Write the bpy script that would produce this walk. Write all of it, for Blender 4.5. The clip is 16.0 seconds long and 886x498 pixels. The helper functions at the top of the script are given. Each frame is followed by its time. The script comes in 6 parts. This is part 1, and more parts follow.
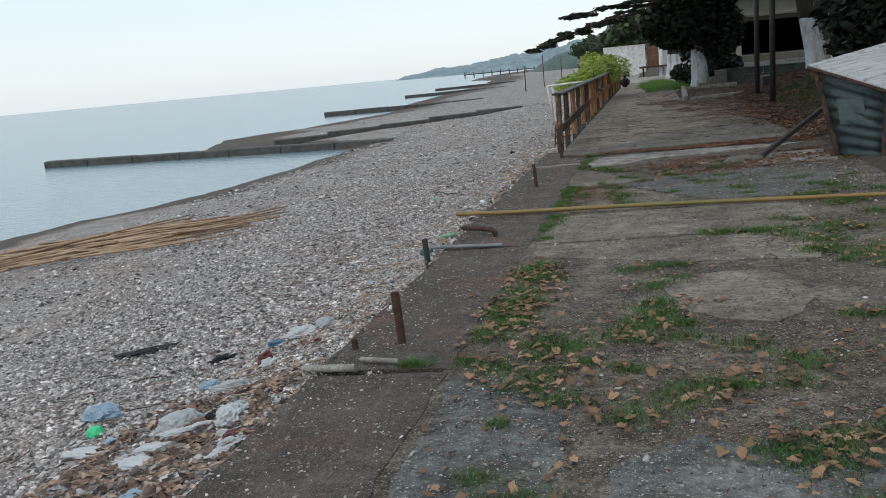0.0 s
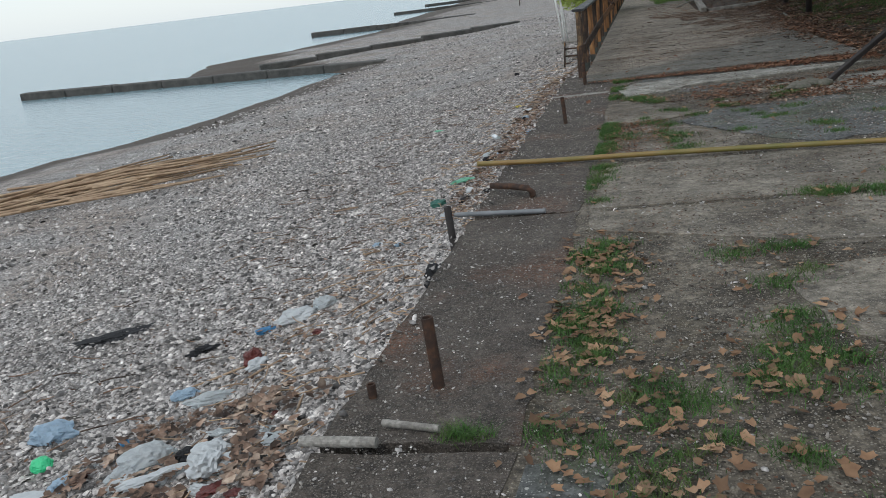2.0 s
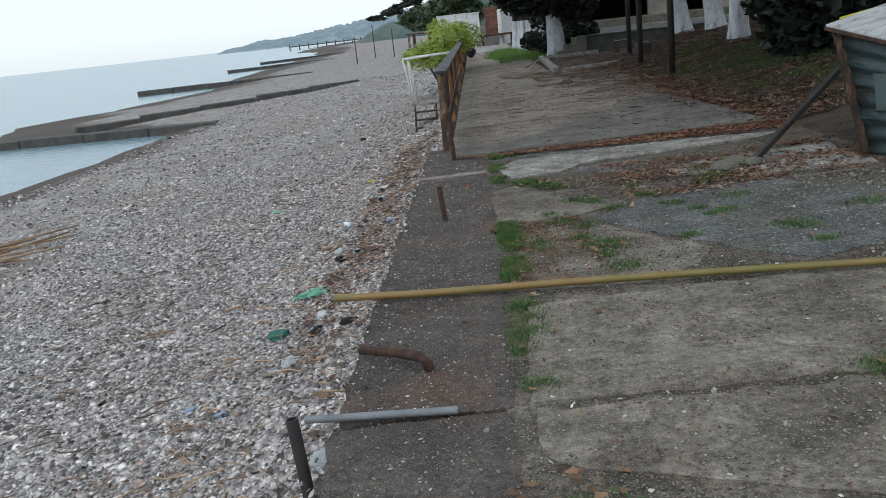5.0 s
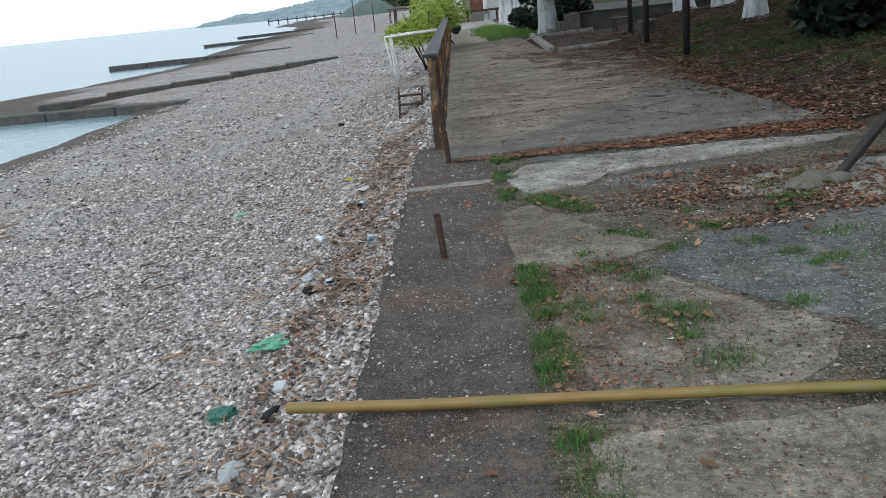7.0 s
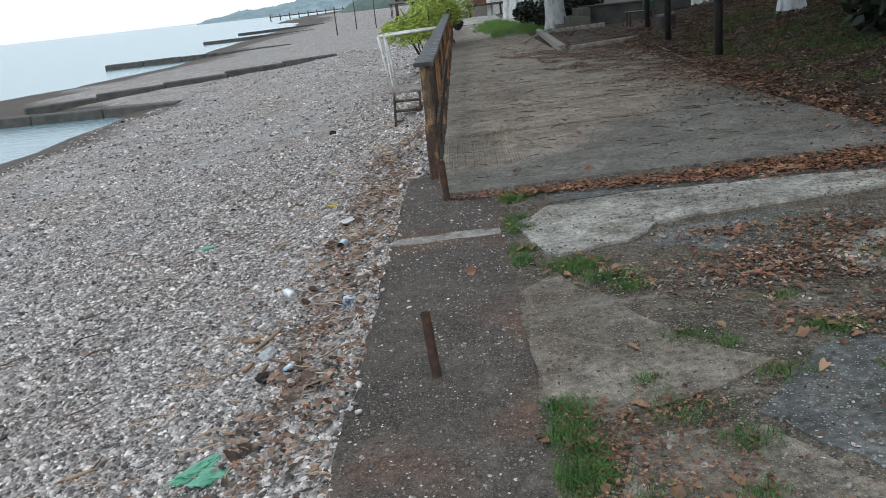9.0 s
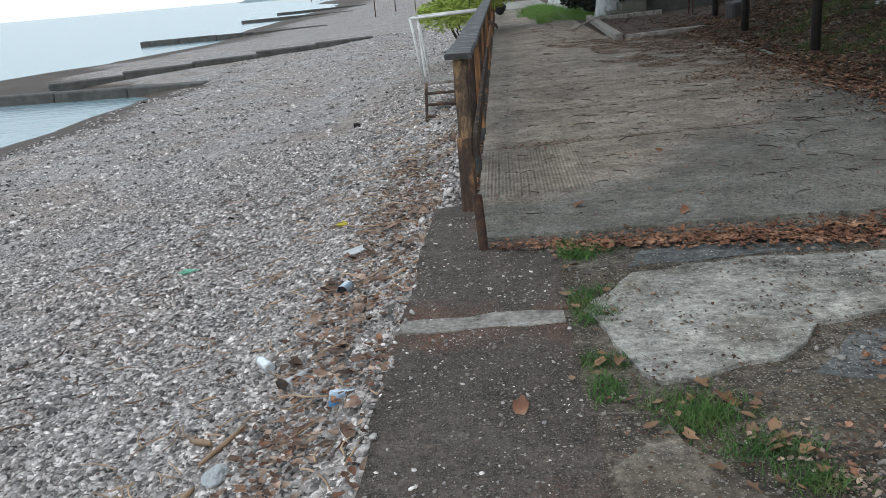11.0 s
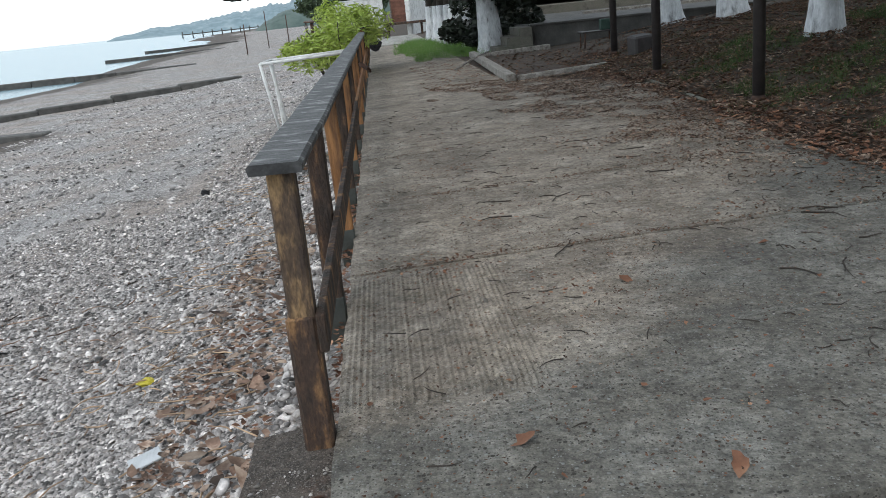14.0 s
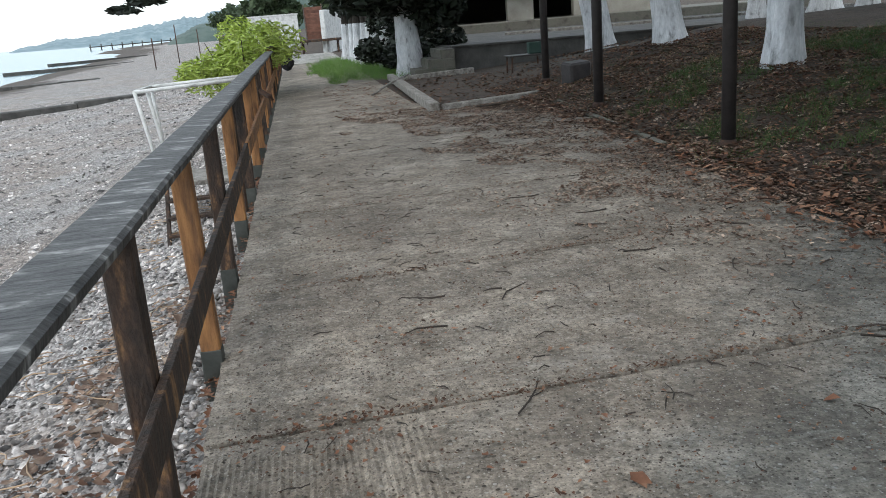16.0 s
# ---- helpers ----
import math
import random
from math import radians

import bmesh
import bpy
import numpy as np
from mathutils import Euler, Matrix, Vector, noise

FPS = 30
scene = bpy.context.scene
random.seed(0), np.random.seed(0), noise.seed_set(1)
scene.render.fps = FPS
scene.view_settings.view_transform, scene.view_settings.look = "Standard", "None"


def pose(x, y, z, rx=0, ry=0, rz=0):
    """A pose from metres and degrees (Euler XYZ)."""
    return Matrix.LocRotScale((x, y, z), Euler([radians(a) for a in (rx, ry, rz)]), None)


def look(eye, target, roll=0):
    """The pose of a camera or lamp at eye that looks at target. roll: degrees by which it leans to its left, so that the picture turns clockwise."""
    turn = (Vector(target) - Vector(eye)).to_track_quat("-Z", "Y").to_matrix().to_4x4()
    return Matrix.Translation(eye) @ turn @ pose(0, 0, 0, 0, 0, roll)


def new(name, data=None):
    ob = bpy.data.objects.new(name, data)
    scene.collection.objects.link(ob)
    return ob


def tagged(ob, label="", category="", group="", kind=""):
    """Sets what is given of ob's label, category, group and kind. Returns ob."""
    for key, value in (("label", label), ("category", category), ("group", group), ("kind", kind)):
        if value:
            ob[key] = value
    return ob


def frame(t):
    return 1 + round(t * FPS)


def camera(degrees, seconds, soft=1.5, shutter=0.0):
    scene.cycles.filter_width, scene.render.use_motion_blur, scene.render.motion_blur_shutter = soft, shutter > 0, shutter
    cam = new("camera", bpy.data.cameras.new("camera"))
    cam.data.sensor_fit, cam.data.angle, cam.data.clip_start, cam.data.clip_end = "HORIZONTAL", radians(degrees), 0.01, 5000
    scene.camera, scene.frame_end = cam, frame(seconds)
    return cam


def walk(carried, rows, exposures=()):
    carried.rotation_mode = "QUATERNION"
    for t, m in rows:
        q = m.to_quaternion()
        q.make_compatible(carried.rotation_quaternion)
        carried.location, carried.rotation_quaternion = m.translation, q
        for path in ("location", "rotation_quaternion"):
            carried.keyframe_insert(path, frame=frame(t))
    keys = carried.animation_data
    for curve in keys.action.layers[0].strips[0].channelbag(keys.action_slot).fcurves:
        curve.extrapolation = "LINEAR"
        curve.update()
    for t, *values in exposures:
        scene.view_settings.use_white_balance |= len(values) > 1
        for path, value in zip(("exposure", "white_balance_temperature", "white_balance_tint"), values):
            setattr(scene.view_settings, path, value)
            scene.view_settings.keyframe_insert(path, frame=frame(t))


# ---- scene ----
cam = camera(56.3, 16.0, soft=0.8)
PATH = [
    (0, (1.388, 0.957, 1.446), (0.886, 2.849, 1.035), -5.3),
    (0.5, (1.252, 1.271, 1.492), (0.405, 3.04, 1.103), -6.9),
    (1, (1.052, 1.641, 1.473), (0.479, 3.499, 1.004), -4.4),
    (1.5, (0.939, 1.959, 1.459), (0.612, 3.836, 0.851), -4.4),
    (2, (0.828, 2.346, 1.487), (0.332, 4.189, 0.889), -6.9),
    (2.5, (0.722, 2.709, 1.458), (0.263, 4.562, 0.86), -2.9),
    (3, (0.631, 3.049, 1.453), (0.25, 4.915, 0.844), -1.0),
    (3.5, (0.555, 3.462, 1.45), (0.161, 5.308, 0.79), -2.5),
    (3.9, (0.493, 3.761, 1.426), (0.109, 5.604, 0.751), -2.7),
    (4, (0.473, 3.864, 1.425), (0.147, 5.727, 0.773), -2.4),
    (4.5, (0.387, 4.229, 1.444), (0.391, 6.126, 0.813), -3.0),
    (5, (0.339, 4.603, 1.476), (0.217, 6.532, 0.962), -6.3),
    (5.2, (0.337, 4.777, 1.455), (0.181, 6.707, 0.953), -6.4),
    (7.3, (0.163, 6.513, 1.474), (0.128, 8.424, 0.886), -5.5),
    (7.5, (0.164, 6.676, 1.452), (0.179, 8.585, 0.856), -5.4),
    (8, (0.22, 7.099, 1.477), (0.083, 9.008, 0.898), -7.3),
    (8.5, (0.23, 7.485, 1.453), (0.077, 9.389, 0.859), -7.3),
    (8.7, (0.222, 7.665, 1.479), (0.121, 9.576, 0.897), -6.8),
    (10.8, (0.159, 9.562, 1.386), (0.027, 11.463, 0.78), -4.2),
    (11, (0.151, 9.78, 1.376), (-0.022, 11.677, 0.767), -5.1),
    (11.5, (0.149, 10.166, 1.383), (-0.055, 12.064, 0.785), -5.3),
    (12, (0.154, 10.557, 1.414), (0.226, 12.479, 0.867), -4.2),
    (12.5, (0.208, 10.989, 1.38), (0.392, 12.901, 0.822), -6.4),
    (13, (0.236, 11.415, 1.377), (0.305, 13.337, 0.83), -5.6),
    (13.5, (0.24, 11.858, 1.406), (0.362, 13.776, 0.855), -4.1),
    (14, (0.232, 12.311, 1.372), (0.331, 14.228, 0.811), -5.8),
    (14.5, (0.226, 12.729, 1.375), (0.241, 14.649, 0.818), -6.3),
    (15, (0.233, 13.137, 1.416), (0.48, 15.039, 0.849), -5.5),
    (15.5, (0.299, 13.532, 1.389), (0.589, 15.429, 0.826), -6.3),
    (16, (0.417, 13.892, 1.405), (0.712, 15.795, 0.865), -4.6),
]
EXPOSURES = [(0, -0.05, 6550, 10), (0.5, -0.25, 6400, 10), (1, -0.05, 6600, 10), (1.5, 0.4, 6950, 10), (2, -0.04, 6600, 10), (2.5, 0.15, 6800, 10), (3, 0.3, 6920, 10), (3.5, 0.45, 6900, 10), (4, 0.5, 6850, 10), (4.5, 0.4, 6600, 10), (5, 0.05, 6400, 10), (7.3, 0.3, 6438, 10), (8, 0.2, 6450, 10), (8.5, 0.28, 6454, 10), (11, 0.3, 6472, 10), (11.5, 0.18, 6476, 10), (12, 0.1, 6480, 10), (12.5, 0.45, 6482, 10), (13, 0.25, 6485, 10), (13.5, 0.42, 6488, 10), (14, 0.42, 6490, 10), (14.5, 0.24, 6492, 10), (15, 0.42, 6495, 10), (15.5, 0.77, 6498, 10), (16, 0.6, 6500, 10)]
walk(cam, [(t, look(e, g, r)) for t, e, g, r in PATH], EXPOSURES)

# ---- world, sun, exposure ----
SUN_EL, SUN_AZ = 52, 200
world = bpy.data.worlds.new("overcast_sky")
scene.world = world
world.use_nodes = True
wn = world.node_tree.nodes
sky = wn.new("ShaderNodeTexSky")
sky.sky_type, sky.sun_disc = "NISHITA", False
sky.sun_elevation, sky.sun_rotation = radians(SUN_EL), radians(SUN_AZ)
sky.air_density, sky.dust_density, sky.ozone_density = 1.0, 1.0, 1.0
haze = wn.new("ShaderNodeMix")
haze.data_type = "RGBA"
haze.inputs["Factor"].default_value = 0.72
haze.inputs["B"].default_value = (6.3, 7.0, 7.45, 1)
world.node_tree.links.new(sky.outputs[0], haze.inputs["A"])
world.node_tree.links.new(haze.outputs["Result"], wn["Background"].inputs["Color"])
wn["Background"].inputs["Strength"].default_value = 0.15
sun = new("sun", bpy.data.lights.new("sun", "SUN"))
sun.data.energy, sun.data.angle, sun.data.color = 0.6, radians(25), (1, 0.96, 0.9)
az, el = radians(SUN_AZ), radians(SUN_EL)
sun.matrix_world = look((20 * math.sin(az), 20 * math.cos(az), 30), (20 * math.sin(az) - math.sin(az) * math.cos(el), 20 * math.cos(az) - math.cos(az) * math.cos(el), 30 - math.sin(el)))

# ---- materials ----


def mat(name, cols, scale=3.0, rough=0.85, bump=0.3, bscale=40.0, metal=0.0, grain=0.0, gscale=60.0, dist=0.02, detail=6, stretch=None, rand=0.0, island=0.0):
    """Procedural surface: cols blended by two noises, with fine bump. stretch scales the coordinates."""
    m = bpy.data.materials.new(name)
    m.use_nodes = True
    n, l = m.node_tree.nodes, m.node_tree.links
    b = n["Principled BSDF"]
    b.inputs["Roughness"].default_value, b.inputs["Metallic"].default_value = rough, metal
    tc = n.new("ShaderNodeTexCoord")
    co = tc.outputs["Object"]
    if stretch:
        mp = n.new("ShaderNodeMapping")
        mp.inputs["Scale"].default_value = stretch
        l.new(co, mp.inputs["Vector"])
        co = mp.outputs["Vector"]
    nz = n.new("ShaderNodeTexNoise")
    nz.inputs["Scale"].default_value, nz.inputs["Detail"].default_value, nz.inputs["Roughness"].default_value = scale, detail, 0.62
    l.new(co, nz.inputs["Vector"])
    ramp = n.new("ShaderNodeValToRGB")
    k = len(cols)
    els = ramp.color_ramp.elements
    while len(els) < k:
        els.new(0.5)
    for i, c in enumerate(cols):
        els[i].position = 0.32 + 0.36 * i / max(1, k - 1)
        els[i].color = (*c, 1)
    l.new(nz.outputs["Fac"], ramp.inputs["Fac"])
    col = ramp.outputs["Color"]
    fine = n.new("ShaderNodeTexNoise")
    fine.inputs["Scale"].default_value, fine.inputs["Detail"].default_value = gscale, 3
    l.new(co, fine.inputs["Vector"])
    if grain:
        mr = n.new("ShaderNodeMapRange")
        mr.inputs["From Min"].default_value, mr.inputs["From Max"].default_value = 0.3, 0.7
        mr.inputs["To Min"].default_value, mr.inputs["To Max"].default_value = 1 - grain, 1 + grain
        l.new(fine.outputs["Fac"], mr.inputs["Value"])
        col = times(n, l, col, mr.outputs["Result"])
    for amount, node, out in ((rand, "ShaderNodeObjectInfo", "Random"), (island, "ShaderNodeNewGeometry", "Random Per Island")):
        if amount:
            src = n.new(node)
            mr = n.new("ShaderNodeMapRange")
            mr.inputs["To Min"].default_value, mr.inputs["To Max"].default_value = 1 - amount, 1 + amount
            l.new(src.outputs[out], mr.inputs["Value"])
            col = times(n, l, col, mr.outputs["Result"])
    l.new(col, b.inputs["Base Color"])
    if bump:
        bn = n.new("ShaderNodeTexNoise")
        bn.inputs["Scale"].default_value, bn.inputs["Detail"].default_value = bscale, 5
        l.new(co, bn.inputs["Vector"])
        bp = n.new("ShaderNodeBump")
        bp.inputs["Strength"].default_value, bp.inputs["Distance"].default_value = bump, dist
        l.new(bn.outputs["Fac"], bp.inputs["Height"])
        l.new(bp.outputs["Normal"], b.inputs["Normal"])
    return m


def times(n, l, col, val):
    v = n.new("ShaderNodeVectorMath")
    v.operation = "SCALE"
    l.new(col, v.inputs[0])
    l.new(val, v.inputs["Scale"])
    return v.outputs["Vector"]


def aggregate(name, base, stones, scale=70.0, share=0.35, stain=None, stain_scale=1.2, rough=0.9, bump=0.5, mottle=1.0, scuff=None, stain_at=(0.52, 0.66), worn=0.85):
    """Worn concrete with small stones showing in it: base colours by noise, stones by Voronoi cells."""
    m = mat(name, base, scale=2.2, rough=rough, bump=0, grain=0.25, gscale=120)
    n, l = m.node_tree.nodes, m.node_tree.links
    b = n["Principled BSDF"]
    col = b.inputs["Base Color"].links[0].from_socket
    tc = next(q for q in n if q.type == "TEX_COORD")
    if stain:
        sn = n.new("ShaderNodeTexNoise")
        sn.inputs["Scale"].default_value, sn.inputs["Detail"].default_value = stain_scale, 7
        l.new(tc.outputs["Object"], sn.inputs["Vector"])
        sr = n.new("ShaderNodeMapRange")
        sr.inputs["From Min"].default_value, sr.inputs["From Max"].default_value = stain_at
        l.new(sn.outputs["Fac"], sr.inputs["Value"])
        mx = n.new("ShaderNodeMix")
        mx.data_type = "RGBA"
        l.new(sr.outputs["Result"], mx.inputs["Factor"])
        l.new(col, mx.inputs["A"])
        mx.inputs["B"].default_value = (*stain, 1)
        col = mx.outputs["Result"]
    for sc, amount in ((0.9, 0.35), (7.0, 0.45), (28.0, 0.4)):
        mo = n.new("ShaderNodeTexNoise")
        mo.inputs["Scale"].default_value, mo.inputs["Detail"].default_value, mo.inputs["Roughness"].default_value = sc, 8, 0.7
        l.new(tc.outputs["Object"], mo.inputs["Vector"])
        mr = n.new("ShaderNodeMapRange")
        mr.inputs["From Min"].default_value, mr.inputs["From Max"].default_value = 0.33, 0.67
        mr.inputs["To Min"].default_value, mr.inputs["To Max"].default_value = 1 - amount * mottle, 1 + amount * mottle
        l.new(mo.outputs["Fac"], mr.inputs["Value"])
        col = times(n, l, col, mr.outputs["Result"])
    if scuff:
        for turn, reach, lo, hi, tint in ((35, (1.2, 5.5, 1), 0.56, 0.66, scuff), (-20, (3.0, 9.0, 1), 0.6, 0.68, scuff), (12, (2.0, 4.0, 1), 0.58, 0.72, tuple(c * 0.28 for c in scuff))):
            mp = n.new("ShaderNodeMapping")
            mp.inputs["Scale"].default_value = reach
            mp.inputs["Rotation"].default_value = (0, 0, radians(turn))
            l.new(tc.outputs["Object"], mp.inputs["Vector"])
            sn = n.new("ShaderNodeTexNoise")
            sn.inputs["Scale"].default_value, sn.inputs["Detail"].default_value, sn.inputs["Roughness"].default_value, sn.inputs["Distortion"].default_value = 1.0, 10, 0.72, 0.6
            l.new(mp.outputs["Vector"], sn.inputs["Vector"])
            sr = n.new("ShaderNodeMapRange")
            sr.inputs["From Min"].default_value, sr.inputs["From Max"].default_value, sr.inputs["To Max"].default_value = lo, hi, worn
            l.new(sn.outputs["Fac"], sr.inputs["Value"])
            mx = n.new("ShaderNodeMix")
            mx.data_type = "RGBA"
            l.new(sr.outputs["Result"], mx.inputs["Factor"])
            l.new(col, mx.inputs["A"])
            mx.inputs["B"].default_value = (*tint, 1)
            col = mx.outputs["Result"]
    height = None
    for sc, sh in ((scale * 2.1, share * 1.2), (scale, share * 0.6)):
        vo = n.new("ShaderNodeTexVoronoi")
        vo.inputs["Scale"].default_value = sc
        l.new(tc.outputs["Object"], vo.inputs["Vector"])
        sep = n.new("ShaderNodeSeparateColor")
        l.new(vo.outputs["Color"], sep.inputs["Color"])
        pick = n.new("ShaderNodeMath")
        pick.operation = "LESS_THAN"
        pick.inputs[1].default_value = sh
        l.new(sep.outputs["Red"], pick.inputs[0])
        near = n.new("ShaderNodeMapRange")
        near.inputs["From Min"].default_value, near.inputs["From Max"].default_value = 0.5, 0.36
        l.new(vo.outputs["Distance"], near.inputs["Value"])
        both = n.new("ShaderNodeMath")
        both.operation = "MULTIPLY"
        l.new(pick.outputs[0], both.inputs[0])
        l.new(near.outputs["Result"], both.inputs[1])
        ramp = n.new("ShaderNodeValToRGB")
        els = ramp.color_ramp.elements
        while len(els) < len(stones):
            els.new(0.5)
        for i, c in enumerate(stones):
            els[i].position, els[i].color = i / max(1, len(stones) - 1), (*c, 1)
        l.new(sep.outputs["Green"], ramp.inputs["Fac"])
        mx = n.new("ShaderNodeMix")
        mx.data_type = "RGBA"
        l.new(both.outputs[0], mx.inputs["Factor"])
        l.new(col, mx.inputs["A"])
        l.new(ramp.outputs["Color"], mx.inputs["B"])
        col = mx.outputs["Result"]
    l.new(col, b.inputs["Base Color"])
    bn = n.new("ShaderNodeTexNoise")
    bn.inputs["Scale"].default_value, bn.inputs["Detail"].default_value = scale * 0.6, 6
    l.new(tc.outputs["Object"], bn.inputs["Vector"])
    add = n.new("ShaderNodeMath")
    l.new(both.outputs[0], add.inputs[0])
    l.new(bn.outputs["Fac"], add.inputs[1])
    bp = n.new("ShaderNodeBump")
    bp.inputs["Strength"].default_value, bp.inputs["Distance"].default_value = bump, 0.02
    l.new(add.outputs[0], bp.inputs["Height"])
    l.new(bp.outputs["Normal"], b.inputs["Normal"])
    return m


def pebble_ground(name):
    """Shingle: stones of many greys and browns by Voronoi cells, wet and dark by the waterline."""
    # Base is darker than the stones: shade in the gaps, put into colour.
    m = aggregate(name, [(0.09, 0.08, 0.072), (0.19, 0.175, 0.165), (0.34, 0.32, 0.305)],
                  [(0.09, 0.08, 0.074), (0.54, 0.52, 0.5), (0.3, 0.26, 0.235), (0.42, 0.405, 0.39), (0.66, 0.64, 0.615)], scale=19, share=0.8, bump=1.0)
    n, l = m.node_tree.nodes, m.node_tree.links
    b = n["Principled BSDF"]
    col = b.inputs["Base Color"].links[0].from_socket
    tc = next(q for q in n if q.type == "TEX_COORD")
    sep = n.new("ShaderNodeSeparateXYZ")
    l.new(tc.outputs["Object"], sep.inputs[0])
    big = n.new("ShaderNodeTexNoise")
    big.inputs["Scale"].default_value, big.inputs["Detail"].default_value = 0.5, 4
    l.new(tc.outputs["Object"], big.inputs["Vector"])
    add = n.new("ShaderNodeMath")
    add.operation = "MULTIPLY_ADD"
    add.inputs[1].default_value = 0.16
    l.new(big.outputs["Fac"], add.inputs[0])
    l.new(sep.outputs["Z"], add.inputs[2])
    wet = n.new("ShaderNodeMapRange")
    wet.inputs["From Min"].default_value, wet.inputs["From Max"].default_value = -1.62, -1.68
    l.new(add.outputs[0], wet.inputs["Value"])
    mx = n.new("ShaderNodeMix")
    mx.data_type = "RGBA"
    l.new(wet.outputs["Result"], mx.inputs["Factor"])
    l.new(col, mx.inputs["A"])
    mx.inputs["B"].default_value = (0.085, 0.07, 0.058, 1)
    warm = n.new("ShaderNodeMix")
    warm.data_type, warm.blend_type = "RGBA", "MULTIPLY"
    rr = n.new("ShaderNodeMapRange")
    rr.inputs["From Min"].default_value, rr.inputs["From Max"].default_value = 0.42, 0.62
    l.new(big.outputs["Fac"], rr.inputs["Value"])
    l.new(rr.outputs["Result"], warm.inputs["Factor"])
    l.new(mx.outputs["Result"], warm.inputs["A"])
    warm.inputs["B"].default_value = (0.92, 0.84, 0.78, 1)
    l.new(warm.outputs["Result"], b.inputs["Base Color"])
    return m


SHINGLE = pebble_ground("shingle")
WETSAND = mat("wet_gravel", [(0.07, 0.055, 0.045), (0.12, 0.1, 0.085)], scale=4, rough=0.5, bump=0.6, bscale=25)
STONES = mat("beach_stones", [(0.085, 0.075, 0.069), (0.315, 0.29, 0.274), (0.64, 0.6, 0.57)], scale=16, rough=0.75, bump=0.15, bscale=60, island=0.85)
STRIP = aggregate("kerb_concrete", [(0.042, 0.033, 0.027), (0.068, 0.055, 0.045), (0.1, 0.084, 0.071)], [(0.034, 0.027, 0.023), (0.2, 0.175, 0.15), (0.1, 0.082, 0.068), (0.14, 0.118, 0.097)], scale=80, share=0.55, stain=(0.125, 0.06, 0.036), stain_at=(0.54, 0.68), bump=1.0)
PAVE = aggregate("worn_pavement", [(0.042, 0.034, 0.025), (0.09, 0.075, 0.057), (0.16, 0.139, 0.11)], [(0.06, 0.05, 0.04), (0.212, 0.18, 0.142), (0.31, 0.28, 0.232)], scale=62, share=0.4, stain=(0.058, 0.046, 0.026), stain_scale=1.6, scuff=(0.21, 0.185, 0.15), bump=1.0, mottle=1.3)
SLAB = aggregate("smooth_slab", [(0.115, 0.097, 0.075), (0.172, 0.15, 0.12), (0.225, 0.2, 0.163)], [(0.09, 0.075, 0.06), (0.36, 0.325, 0.275)], scale=85, share=0.2, stain=(0.1, 0.08, 0.058), bump=0.5, mottle=1.0, scuff=(0.24, 0.215, 0.18), worn=0.5)
APRON = aggregate("pale_concrete", [(0.15, 0.14, 0.12), (0.25, 0.24, 0.212), (0.34, 0.33, 0.3)], [(0.306, 0.29, 0.255), (0.5, 0.48, 0.44)], scale=65, share=0.12, stain=(0.15, 0.135, 0.11), stain_scale=2.5, stain_at=(0.56, 0.7), bump=0.55, mottle=1.0, scuff=(0.46, 0.45, 0.42), worn=0.6)
DECK = aggregate("deck_concrete", [(0.172, 0.143, 0.111), (0.25, 0.213, 0.171), (0.325, 0.284, 0.235)], [(0.06, 0.047, 0.036), (0.18, 0.15, 0.118), (0.42, 0.385, 0.34)], scale=60, share=0.28, stain=(0.17, 0.143, 0.114), stain_scale=0.7, bump=0.8, mottle=0.8, scuff=(0.46, 0.425, 0.375), worn=0.3)


def damp_area(m, tint):
    """A damp grey-green area of the deck: its front band and its inland side, with a ragged border."""
    n, l = m.node_tree.nodes, m.node_tree.links
    b = n["Principled BSDF"]
    col = b.inputs["Base Color"].links[0].from_socket
    tc = next(q for q in n if q.type == "TEX_COORD")

    def dot(v, add):
        d = n.new("ShaderNodeVectorMath")
        d.operation = "DOT_PRODUCT"
        d.inputs[1].default_value = v
        l.new(tc.outputs["Object"], d.inputs[0])
        a = n.new("ShaderNodeMath")
        a.inputs[1].default_value = add
        l.new(d.outputs["Value"], a.inputs[0])
        return a.outputs[0]
    far = dot((0.8, -0.62, 0), 8.85)
    near = dot((0.25, -1.4, 0), 21.0)
    top = n.new("ShaderNodeMath")
    top.operation = "MAXIMUM"
    l.new(far, top.inputs[0])
    l.new(near, top.inputs[1])
    nz = n.new("ShaderNodeTexNoise")
    nz.inputs["Scale"].default_value, nz.inputs["Detail"].default_value, nz.inputs["Roughness"].default_value = 1.3, 8, 0.65
    l.new(tc.outputs["Object"], nz.inputs["Vector"])
    add = n.new("ShaderNodeMath")
    add.operation = "MULTIPLY_ADD"
    add.inputs[1].default_value = 1.8
    l.new(nz.outputs["Fac"], add.inputs[0])
    l.new(top.outputs[0], add.inputs[2])
    mr = n.new("ShaderNodeMapRange")
    mr.inputs["From Min"].default_value, mr.inputs["From Max"].default_value, mr.inputs["To Max"].default_value = 0.75, 1.3, 0.9
    l.new(add.outputs[0], mr.inputs["Value"])
    mx = n.new("ShaderNodeMix")
    mx.data_type, mx.blend_type = "RGBA", "MULTIPLY"
    l.new(mr.outputs["Result"], mx.inputs["Factor"])
    l.new(col, mx.inputs["A"])
    mx.inputs["B"].default_value = (*tint, 1)
    l.new(mx.outputs["Result"], b.inputs["Base Color"])
    return m


